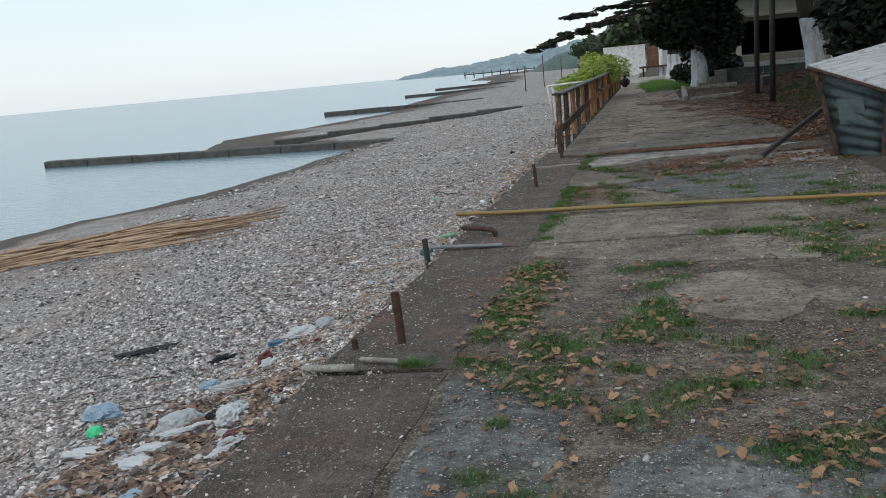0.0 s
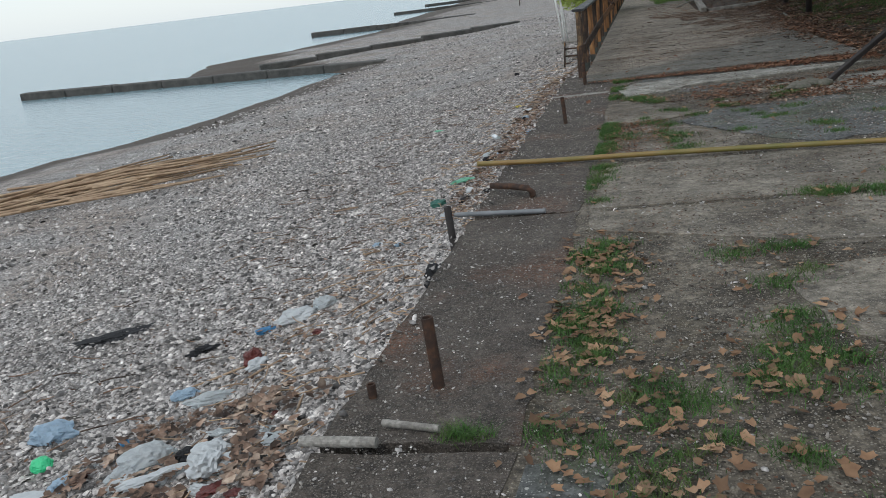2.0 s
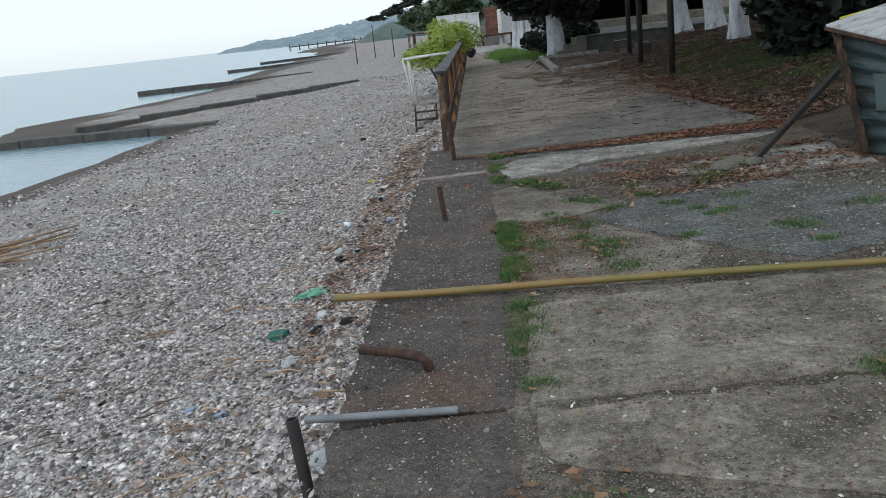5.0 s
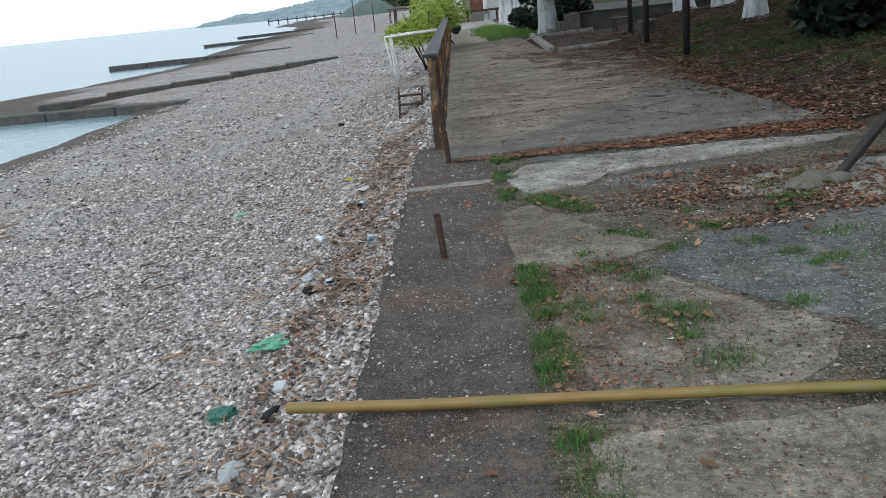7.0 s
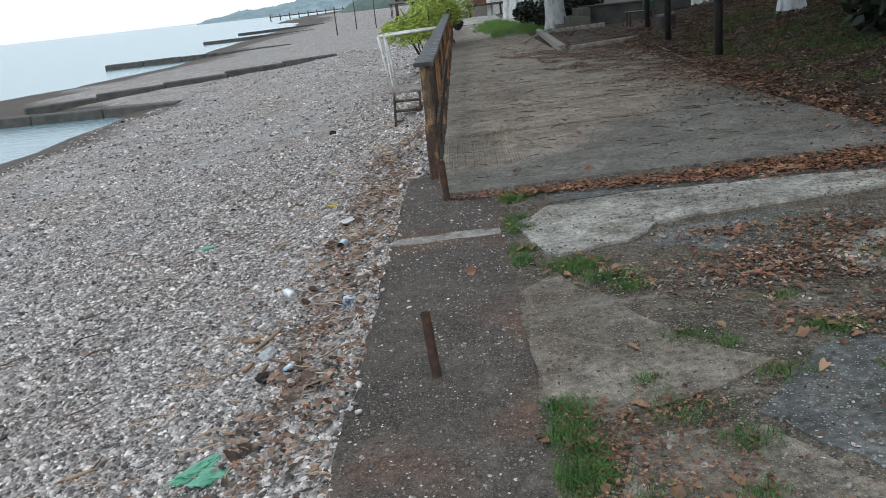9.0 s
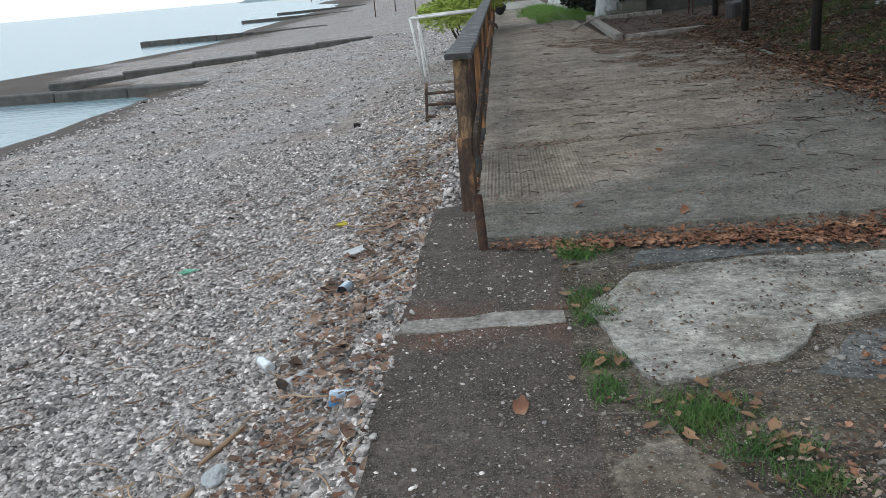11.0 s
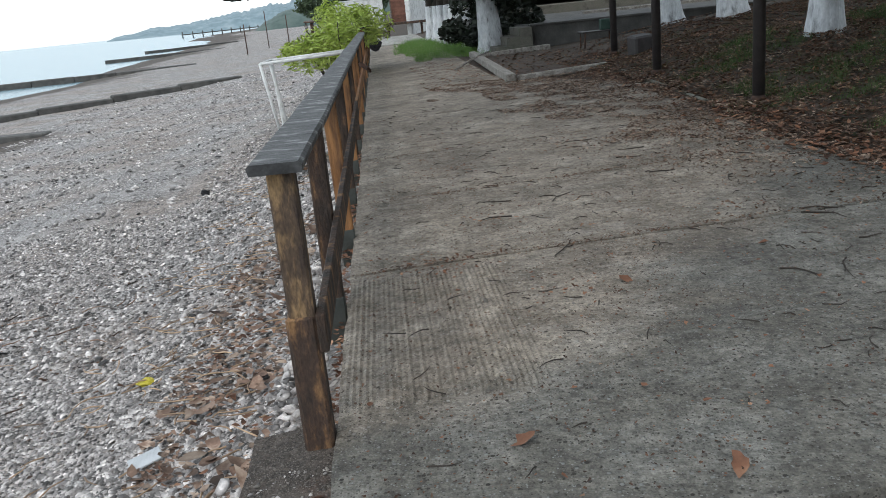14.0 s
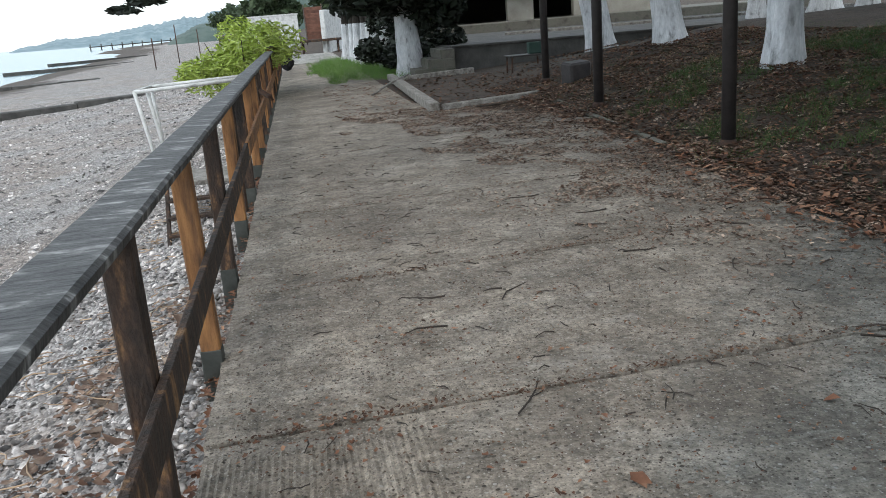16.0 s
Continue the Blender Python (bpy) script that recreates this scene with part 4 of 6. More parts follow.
tagged(part("garden_wall", bm, WHITEPAINT), "white wall beside the plank steps", "wall", kind="structure")
ramp_ = base("plank_stair", 1.66, 59.5, 0.75, "red-brown plank stair climbing behind the path", "stairs")
for k in range(9):
    bm = bmesh.new()
    box(bm, (0.95, 0.3, 0.05), (0, 0.26 * k, 0.19 * k), None, 0.006)
    part("tread", bm, PLANKRED, ramp_)
    bm = bmesh.new()
    box(bm, (0.93, 0.03, 0.15), (0, 0.26 * k + 0.12, 0.19 * k + 0.1), None, 0.004)
    part("riser", bm, PLANKRED, ramp_)
for sx in (-0.5, 0.5):
    bm = bmesh.new()
    beam(bm, (sx, -0.3, -0.15), (sx, 2.4, 1.75), 0.05, 0.22)
    part("stringer", bm, WOODDARK, ramp_)
bm = bmesh.new()
box(bm, (2.3, 0.8, 0.12), (1.8, 58.6, 0.7), None, 0.01)
box(bm, (0.12, 0.12, 0.7), (0.9, 58.6, 0.32), None, 0.01)
box(bm, (0.12, 0.12, 0.7), (2.7, 58.6, 0.32), None, 0.01)
tagged(part("landing", bm, WOODDARK), "dark plank landing before the stair", "platform")
bm = bmesh.new()
box(bm, (2.2, 11, 0.1), (1.2, 52.3, 0.03), None, 0.02)
tagged(part("path_slab", bm, APRON), "pale concrete path at the railing's end", "pavement", kind="structure")
# small dark and white heap by the railing's end
heap = base("litter_bag", 0.15, 43.2, 0.02, "black and white rubbish bags by the railing's end", "bag")
for k, (dx, dz, r, m_) in enumerate(((0, 0.25, 0.22, BLACKCLOTH), (0.05, 0.62, 0.16, BLACKCLOTH), (0.06, 0.42, 0.11, WHITEPAINT), (0.02, 0.8, 0.09, WHITEPAINT))):
    bm = bmesh.new()
    bmesh.ops.create_icosphere(bm, subdivisions=3, radius=r)
    for v in bm.verts:
        v.co *= 1 + 0.35 * noise.noise(v.co * 9 + Vector((k, 0, 0)))
        v.co += Vector((dx, 0, dz))
    part("bag", bm, m_, heap)

# ---- leaning tin hut and its prop ----


def tin_wall(a, b, c, d, waves, amp=0.014):
    """Corrugated sheet over the corners a, b (bottom) and c, d (top), ridges running from side to side."""
    a, b, c, d = (Vector(p) for p in (a, b, c, d))
    nrm = (b - a).cross(d - a).normalized()
    bm = bmesh.new()
    rows = []
    for j in range(waves * 6 + 1):
        f = j / (waves * 6)
        o = nrm * amp * math.sin(2 * math.pi * j / 6)
        rows.append([bm.verts.new((a.lerp(d, f)).lerp(b.lerp(c, f), g) + o + nrm * 0.012 * noise.noise(Vector((g * 3, f * 3, 1)))) for g in (0, 0.25, 0.5, 0.75, 1)])
    for p, q in zip(rows, rows[1:]):
        for k in range(4):
            bm.faces.new((p[k], p[k + 1], q[k + 1], q[k])).smooth = True
    bmesh.ops.solidify(bm, geom=bm.faces[:], thickness=0.004)
    return bm


hut = base("hut", 0, 0, 0, "low leaning hut of corrugated tin with a pale roof", "hut")
A, B, C, D_ = (3.5, 11.55, 0.08), (3.82, 10.85, 0.1), (5.6, 11.35, 0.15), (5.3, 12.5, 0.16)
A2, B2, C2, D2 = (3.24, 11.6, 1.12), (3.84, 10.8, 0.82), (5.75, 11.3, 1.25), (5.4, 12.6, 1.55)
part("side_sheet", tin_wall(A, B, B2, A2, 7), TIN, hut, "blue-grey corrugated tin side")
part("front_sheet", tin_wall(B, C, C2, B2, 6), TIN, hut)
part("back_sheet", tin_wall(D_, A, A2, D2, 8), TIN, hut)
part("end_sheet", tin_wall(C, D_, D2, C2, 8), TIN, hut)
for p, q in ((A, A2), (B, B2), (C, C2), (D_, D2)):
    bm = bmesh.new()
    beam(bm, Vector(p) - Vector((0, 0, 0.05)), Vector(q), 0.06, 0.06)
    part("corner_post", bm, RUST if p == B else WOODDARK, hut, "rust-brown corner post")
bm = bmesh.new()
over = [Vector(A2) + Vector((-0.06, 0.05, 0.02)), Vector(B2) + Vector((-0.02, -0.1, 0.02)), Vector(C2) + Vector((0.1, -0.1, 0.02)), Vector(D2) + Vector((0.1, 0.1, 0.02))]
lo = [bm.verts.new(p) for p in over]
hi = [bm.verts.new(p + Vector((0, 0, 0.03))) for p in over]
bm.faces.new(lo[::-1])
bm.faces.new(hi)
for k in range(4):
    bm.faces.new((lo[k], lo[(k + 1) % 4], hi[(k + 1) % 4], hi[k]))
part("roof", bm, ROOFMAT, hut, "pale scratched roof sheet")
for k in range(5):
    f = (k + 0.5) / 5
    bm = bmesh.new()
    beam(bm, hi_ := Vector(over[0]).lerp(over[1], f) + Vector((0, 0, 0.04)), Vector(over[3]).lerp(over[2], f) + Vector((0, 0, 0.04)), 0.02, 0.035, 0.003)
    part("roof_batten", bm, ROOFMAT, hut)
bm = bmesh.new()
beam(bm, Vector(over[0]) + Vector((0, 0, 0.0)), Vector(over[1]), 0.05, 0.03)
part("eaves_board", bm, RUST, hut, "rusty eaves strip")
bm = bmesh.new()
box(bm, (0.7, 0.03, 0.1), (3.8, 12.15, 1.2), pose(0, 0, 0, 0, -8, 15), 0.01)
part("yellow_panel", bm, YELLOW, hut, "bright yellow panel on the roof edge")
bm = bmesh.new()
box(bm, (0.012, 0.36, 0.3), (3.56, 11.22, 0.62), pose(0, 0, 0, 0, -12, 36), 0.002)
part("patch", bm, TIN, hut, "pale patch on the tin")
prop = base("prop_beam", 0, 0, 0, "dark timber propping the hut, foot in rubble", "beam")
bm = bmesh.new()
beam(bm, (2.6, 11.75, 0.07), (3.85, 12.7, 0.82), 0.055, 0.055, 0.006)
part("timber", bm, POLEMAT, prop)
for k in range(6):
    bm = bmesh.new()
    bmesh.ops.create_icosphere(bm, subdivisions=2, radius=random.uniform(0.05, 0.1))
    for v in bm.verts:
        v.co *= 1 + 0.4 * noise.noise(v.co * 12 + Vector((k, 3, 0)))
        v.co.z *= 0.6
    ob = part("rubble", bm, CONC)
    ob.location = (2.5 + 0.09 * math.cos(k * 1.7) - 0.03 * k, 11.68 + 0.1 * math.sin(k * 2.3), 0.1)
    tagged(ob, "lump of broken concrete at the prop's foot", "rubble", "rubble at the prop")

# ---- beach stair ----
st = base("beach_stair", 0, 0, 0, "pale steel stair with handrails down to the beach", "stairs")
for pts in ([(-0.1, 22.95, 0.94), (-1.24, 22.9, 0.9)], [(-1.24, 22.9, 0.9), (-1.1, 22.9, -0.07)], [(-1.12, 22.95, 0.88), (-1.0, 22.95, -0.07)], [(-1.2, 23.7, 0.9), (-1.12, 23.7, -0.75)], [(-1.24, 22.9, 0.9), (-1.2, 23.7, 0.9)], [(-0.2, 22.95, 0.93), (-0.2, 22.95, -0.1)], [(-0.2, 23.7, 0.93), (-0.2, 23.7, -0.1)], [(-0.2, 23.7, 0.93), (-1.2, 23.7, 0.9)]):
    bm = bmesh.new()
    tube(bm, pts, 0.02, 7)
    part("handrail", bm, WHITEPAINT, st)
bm = bmesh.new()
box(bm, (1.0, 0.85, 0.05), (-0.65, 23.3, -0.09), None, 0.006)
part("landing", bm, KERB, st, "grey plank landing")
for x in (-1.08, -0.62):
    bm = bmesh.new()
    beam(bm, (x, 22.9, -0.1), (x, 22.45, -0.72), 0.04, 0.05)
    part("stringer", bm, WOODDARK, st)
for k in range(3):
    bm = bmesh.new()
    box(bm, (0.46, 0.14, 0.03), (-0.85, 22.8 - 0.12 * k, -0.24 - 0.16 * k), None, 0.004)
    part("tread", bm, WOODDARK, st)

# ---- groynes, reeds, masts, pier, distance ----


def groyne(a, b, h, w, label="dark concrete groyne running into the sea"):
    bm = bmesh.new()
    a, b = Vector(a), Vector(b)
    n = max(2, int((b - a).length / 3.2))
    d = (b - a).normalized()
    q = math.degrees(math.atan2(d.y, d.x))
    g = base("groyne", 0, 0, 0, label, "groyne", "groynes")
    for k in range(n):
        bm = bmesh.new()
        p = a.lerp(b, (k + 0.5) / n)
        box(bm, ((b - a).length / n - 0.03, w, 1.6), (p.x, p.y, p.z + h - 0.8 + random.uniform(-0.03, 0.03)), pose(0, 0, 0, 0, 0, q + random.uniform(-0.4, 0.4)), 0.05)
        part("block", bm, GROYNE, g)
    return g


groyne((-35.6, 45.6, SEA), (-12.2, 43.9, SEA), 0.42, 0.75)
groyne((-20.5, 46.6, SEA), (-7.0, 56.5, -1.55), 0.55, 0.5, "dark low wall across the built-out beach")
groyne((-34.6, 90, SEA), (-17, 94, SEA), 0.5, 1.0)
groyne((-40.3, 142, SEA), (-24, 150, SEA), 0.5, 1.2)
groyne((-45, 183, SEA), (-30, 200, SEA), 0.5, 1.2)
rng = random.Random(5)
reeds = base("reed_heap", -9.6, 16.2, beach_z(-9.6, 16.2), "heap of long dry brown reeds on the shingle", "reeds")
for k in range(52):
    f = rng.random()
    L = rng.uniform(1.4, 5.2)
    cx, cy = rng.uniform(-1.5, 1.3), rng.uniform(-1.5, 1.6)
    a = radians(rng.gauss(27, 19))
    p = [(cx + math.cos(a) * L * (u - 0.5), cy + math.sin(a) * L * (u - 0.5), 0) for u in (0, 0.33, 0.66, 1)]
    lift = rng.uniform(0.02, 0.25) * max(0, 1 - (cx * cx + cy * cy) / 4)
    bm = bmesh.new()
    tube(bm, [(x, y, beach_z(x - 9.6, y + 16.2) - beach_z(-9.6, 16.2) + 0.03 + lift) for x, y, _ in p], [0.03, 0.027, 0.023, 0.015], 5)
    part("reed", bm, REED, reeds)
for x, y, h in ((-13.0, 100, 3.0), (-12.4, 113, 4.2), (-9.5, 108, 3.4)):
    mast = base("beach_mast", x, y, beach_z(x, y), "thin bare post on the far beach", "post", "beach posts")
    bm = bmesh.new()
    tube(bm, [(0, 0, -0.3), (0, 0, h)], 0.06, 6)
    part("post", bm, RUST, mast)
pier = base("pier", 0, 0, SEA, "long low jetty on posts far along the shore", "pier")
bm = bmesh.new()
beam(bm, (-103, 480, 2.0), (-68, 520, 2.2), 2.0, 0.5)
part("deck", bm, GROYNE, pier)
for k in range(9):
    bm = bmesh.new()
    tube(bm, [(-103 + 35 * k / 8, 480 + 40 * k / 8, -1), (-103 + 35 * k / 8, 480 + 40 * k / 8, 3.4)], 0.35, 6)
    part("pile", bm, GROYNE, pier)


def far_hill(name, az, dist, material, label, seed):
    """A wooded ridge: az lists (degrees, elevation in degrees, metres away)."""
    bm = bmesh.new()
    n = 520
    rows = []
    for k in range(n + 1):
        a = az[0][0] + (az[-1][0] - az[0][0]) * k / n
        e = lerp_table(a, az)
        h = math.tan(radians(max(e, 0.0))) * dist
        h *= 1 + 0.25 * noise.noise(Vector((k * 0.06, seed, 0))) + 0.1 * noise.noise(Vector((k * 0.3, seed, 3))) + 0.07 * noise.noise(Vector((k * 0.9, seed, 6)))
        x, y = math.sin(radians(a)), math.cos(radians(a))
        row = []
        for f, g in ((0, 0), (0.02, 0.45), (0.06, 0.8), (0.12, 1.0), (0.3, 0.9)):
            d = dist * (1 + f)
            wob = 1 + 0.06 * noise.noise(Vector((k * 0.5, f * 40, seed)))
            row.append(bm.verts.new((x * d, y * d, SEA - 0.2 + h * g * wob + (1 if g else 0))))
        rows.append(row)
    for p, q in zip(rows, rows[1:]):
        for j in range(4):
            bm.faces.new((p[j], p[j + 1], q[j + 1], q[j])).smooth = True
    return tagged(part(name, bm, material), label, "hill", kind="structure")


far_hill("backdrop", [(-16.9, 0.0), (-16.3, 0.2), (-14.2, 0.55), (-12.4, 0.62), (-9.8, 0.95), (-7.0, 1.35), (-4, 1.75), (0, 2.2), (20, 3)], 1450, FARHILL, "wooded headland toned blue-grey for haze", 1)
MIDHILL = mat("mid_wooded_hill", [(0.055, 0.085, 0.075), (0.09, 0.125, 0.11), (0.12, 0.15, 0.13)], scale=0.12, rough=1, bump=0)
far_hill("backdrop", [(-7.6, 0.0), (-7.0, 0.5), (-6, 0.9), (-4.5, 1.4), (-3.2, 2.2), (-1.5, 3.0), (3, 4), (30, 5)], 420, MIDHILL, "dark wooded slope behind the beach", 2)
for k, (x, y, h, r) in enumerate(((-14, 210, 9, 5), (-6, 160, 8, 4.5), (-3.2, 120, 7.5, 3.5), (-0.5, 95, 7, 3), (3.5, 80, 8, 3.5), (7, 70, 9, 4), (-9, 185, 6, 4), (5.5, 68, 6.5, 2.2))):
    t_ = base("tree", x, y, beach_z(x, y) if x < -0.3 else 0.0, "distant dark green tree behind the beach", "tree", "distant trees")
    part("trunk", trunk_mesh(h * 0.6, 0.22, (0, 0), 1.3, k, 8), BARK, t_)
    leaf_cloud("crown", [(r * 0.3 * math.cos(q * 1.3), r * 0.3 * math.sin(q * 1.3), h * (0.42 + 0.09 * q), r * (0.75 - 0.09 * q), r * 0.6, h * 0.14) for q in range(6)], 1500, 0.45, MIDLEAF, t_, seed=70 + k)
for k, (x, y) in enumerate(((-8.5, 150), (-7, 140), (-6, 128))):
    hut_ = base("beach_shelter", x, y, beach_z(x, y), "small open beach shelter far along the shore", "shelter", "beach shelters")
    bm = bmesh.new()
    box(bm, (5, 3, 0.15), (0, 0, 2.3), pose(0, 0, 0, 4, 0, 0), 0.02)
    part("roof", bm, WOODDARK, hut_)
    for sx in (-2.2, 2.2):
        for sy in (-1.2, 1.2):
            bm = bmesh.new()
            tube(bm, [(sx, sy, -0.3), (sx, sy, 2.3)], 0.07, 6)
            part("post", bm, RUST, hut_)

# ---- litter on the beach ----


def crumple(size, seed, amp=0.35, n=9):
    """A crumpled sheet or bag, closed and thick."""
    bm = bmesh.new()
    bmesh.ops.create_icosphere(bm, subdivisions=4, radius=0.5)
    for v in bm.verts:
        d = v.co.copy()
        k = 1 + amp * noise.noise(d * 3 + Vector((seed, 0, 0))) + amp * 0.6 * noise.noise(d * 9 + Vector((0, seed, 0)))
        v.co = Vector((d.x * size[0], d.y * size[1], d.z * size[2])) * k
    for f in bm.faces:
        f.smooth = False
    return bm


def film_mat(name, col, trans=0.5):
    m = mat(name, [tuple(c * 0.8 for c in col), col], scale=20, rough=0.35, bump=0.2, bscale=60)
    m.node_tree.nodes["Principled BSDF"].inputs["Transmission Weight"].default_value = trans
    return m


CLEAR = film_mat("clear_plastic", (0.75, 0.8, 0.82), 0.55)
BLUEFILM = film_mat("pale_blue_plastic", (0.45, 0.62, 0.78), 0.45)
GREENFILM = film_mat("green_plastic_film", (0.2, 0.6, 0.4), 0.35)
BLUECAP = mat("bright_blue_plastic", [(0.03, 0.14, 0.3), (0.06, 0.26, 0.48)], rough=0.4, bump=0)
GREENCAP = mat("bright_green_plastic", [(0.03, 0.5, 0.2), (0.05, 0.62, 0.28)], rough=0.4, bump=0)
REDMAT = mat("dull_red_plastic", [(0.08, 0.018, 0.014), (0.16, 0.035, 0.028)], rough=0.5, bump=0.1)
PALEBAG = mat("white_film", [(0.4, 0.42, 0.43), (0.6, 0.62, 0.63)], rough=0.4, bump=0.3, bscale=40)
DARKGREEN = mat("dark_green_plastic", [(0.02, 0.1, 0.08), (0.04, 0.16, 0.12)], rough=0.4, bump=0.1)


def lay(ob, x, y, rz=0, lift=0.02, rx=0, ry=0):
    z = beach_z(x, y) if x < -0.36 else floor_z(x)
    ob.matrix_world = pose(x, y, z + lift, rx, ry, rz)
    return ob


def rag(x, y, size, material, label, rz=0, seed=1, amp=0.35, lift=None, category="rubbish"):
    ob = part("rag" if category == "cloth" else "plastic_scrap", crumple(size, seed, amp), material)
    lay(ob, x, y, rz, size[2] * 0.3 if lift is None else lift)
    return tagged(ob, label, category)


def bottle(x, y, rz, length, r, film, capm, label):
    b = base("bottle", 0, 0, 0, label, "bottle")
    bm = bmesh.new()
    prof = [(0.0, 0.75), (0.03, 1.0), (0.25, 1.0), (0.3, 0.92), (0.36, 1.0), (0.5, 0.95), (0.62, 1.0), (0.75, 0.9), (0.86, 0.5), (0.92, 0.34), (1.0, 0.32)]
    tube(bm, [(0, p * length, 0) for p, _ in prof], [r * q for _, q in prof], 12)
    part("body", bm, film, b)
    bm = bmesh.new()
    tube(bm, [(0, length * 0.96, 0), (0, length * 1.04, 0)], r * 0.38, 10)
    part("cap", bm, capm, b)
    return lay(b, x, y, rz, r * 0.9, random.uniform(-4, 6))


rag(-3.85, 8.2, (0.6, 0.18, 0.035), BLACKCLOTH, "black cloth lying crumpled on the shingle", 38, 1, 0.85, category="cloth")
rag(-2.58, 7.62, (0.22, 0.1, 0.06), BLACKCLOTH, "small black rag on the shingle", 35, 2, 0.8, category="cloth")
rag(-1.9, 7.1, (0.15, 0.13, 0.14), REDMAT, "dark red broken container among reeds", 10, 3)
rag(-1.82, 7.0, (0.18, 0.1, 0.08), PALEBAG, "torn white wrapper lying on the beach shingle", 70, 4)
rag(-1.9, 7.9, (0.3, 0.16, 0.12), PALEBAG, "crumpled white plastic bag on the shingle", 35, 5)
rag(-2.12, 7.75, (0.16, 0.06, 0.06), BLUECAP, "dark blue plastic scrap on shingle", 35, 25)
rag(-1.72, 8.05, (0.2, 0.14, 0.1), CLEAR, "clear crumpled plastic bag", 20, 6)
rag(-2.86, 6.05, (0.14, 0.13, 0.1), GREENCAP, "bright green plastic lid", 0, 7, 0.15)
rag(-3.1, 6.45, (0.3, 0.2, 0.14), BLUEFILM, "pale blue crumpled plastic bottle", 15, 8)
rag(-2.35, 6.2, (0.1, 0.06, 0.04), BLUECAP, "bright blue plastic scrap lying on the beach shingle", 15, 9)
rag(-1.45, 5.72, (0.2, 0.16, 0.14), PALEBAG, "crumpled white plastic container", 15, 10)
rag(-2.0, 5.75, (0.25, 0.13, 0.1), CLEAR, "clear crumpled plastic bag", 40, 11)
rag(-2.25, 6.75, (0.2, 0.09, 0.08), BLUEFILM, "pale blue plastic scrap lying on the beach shingle", 25, 12)
rag(-1.95, 6.6, (0.32, 0.1, 0.08), CLEAR, "flattened clear plastic bottle", 30, 13)
rag(-1.5, 7.35, (0.08, 0.06, 0.05), REDMAT, "pink-red plastic scrap lying on the beach shingle", 0, 14)
rag(-1.33, 11.6, (0.3, 0.1, 0.05), GREENFILM, "torn green plastic film on the shingle", 48, 15, 0.5)
rag(-1.2, 11.45, (0.2, 0.12, 0.05), GREENFILM, "torn green plastic film on the shingle", 30, 16, 0.5)
rag(-1.36, 10.52, (0.17, 0.12, 0.1), DARKGREEN, "dark green plastic cup lying on the beach shingle", 10, 17)
rag(-1.02, 10.3, (0.07, 0.2, 0.06), BLACKCLOTH, "old black rubber sole lying on the beach shingle", -20, 18, 0.15, category="shoe")
rag(-0.72, 10.12, (0.16, 0.07, 0.05), BLACKCLOTH, "old black rubber scrap lying on the beach shingle", 15, 19, 0.2)
rag(-1.02, 10.62, (0.11, 0.1, 0.08), PALEBAG, "white plastic cap piece lying on the beach shingle", 0, 20, 0.2)
rag(-1.08, 9.75, (0.16, 0.2, 0.09), CLEAR, "flattened clear plastic cup", 10, 21, 0.2)
rag(-1.45, 9.3, (0.1, 0.05, 0.04), BLUEFILM, "pale blue plastic scrap lying on the beach shingle", 35, 22)
rag(-1.75, 9.55, (0.09, 0.05, 0.04), BLUEFILM, "dark blue plastic scrap lying on the beach shingle", 15, 23)
rag(-0.53, 7.32, (0.2, 0.24, 0.14), BLACKCLOTH, "black rag stuffed beside the pipe stub", 15, 24, 0.9, category="cloth")
rag(-0.5, 7.9, (0.12, 0.14, 0.1), CLEAR, "clear plastic cup on the shingle", 0, 26, 0.25)
rag(-0.75, 13.25, (0.05, 0.05, 0.04), BLUECAP, "blue bottle top lying on the beach shingle", 0, 27, 0.1)
bottle(-0.78, 13.3, -80, 0.22, 0.035, BLUEFILM, BLUECAP, "clear plastic bottle with a blue end")
bottle(-1.12, 13.75, -28, 0.24, 0.032, PALEBAG, BLUECAP, "white and turquoise squeezed bottle")
bottle(-1.03, 12.45, -25, 0.24, 0.034, BLUEFILM, PALEBAG, "pale blue plastic bottle among driftwood")
bottle(-1.3, 14.05, 40, 0.17, 0.035, CLEAR, PALEBAG, "clear plastic bottle on the shingle")
rag(-1.18, 12.55, (0.13, 0.1, 0.07), BLACKCLOTH, "dark blue plastic scrap lying on the beach shingle", 0, 28)
rag(-1.28, 13.0, (0.12, 0.16, 0.07), CLEAR, "flattened clear plastic cup", 0, 29, 0.2)
rag(-2.9, 16.9, (0.16, 0.08, 0.05), GREENFILM, "green plastic scrap lying on the beach shingle", 20, 30)
rag(-1.45, 17.2, (0.1, 0.08, 0.05), YELLOW, "yellowed plastic scrap lying on the beach shingle", 20, 31)
rag(-2.55, 24.55, (0.14, 0.12, 0.1), BLACKCLOTH, "small black lump on the shingle", 20, 32)
can = base("cup", 0, 0, 0, "dark open plastic cup on the shingle", "cup")
bm = bmesh.new()
hollow(bm, (0, 0.11, 0), (0, 0, 0), 0.045, 0.003)
part("body", bm, BLUEFILM, can)
# Black disc in the mouth stands for the shade within the cup.
bm = bmesh.new()
tube(bm, [(0, 0.012, 0), (0, 0.014, 0)], 0.04, 12)
part("mouth_shade", bm, BLACKCLOTH, can)
lay(can, -1.05, 15.05, -15, 0.04)
bm = bmesh.new()
box(bm, (0.16, 0.1, 0.012), (0, 0, 0), None, 0.003)
ob = part("paper_scrap", bm, PALEBAG)
lay(ob, -1.12, 16.0, 25, 0.05, 8, -10)
tagged(ob, "white card scrap on the driftwood", "paper")

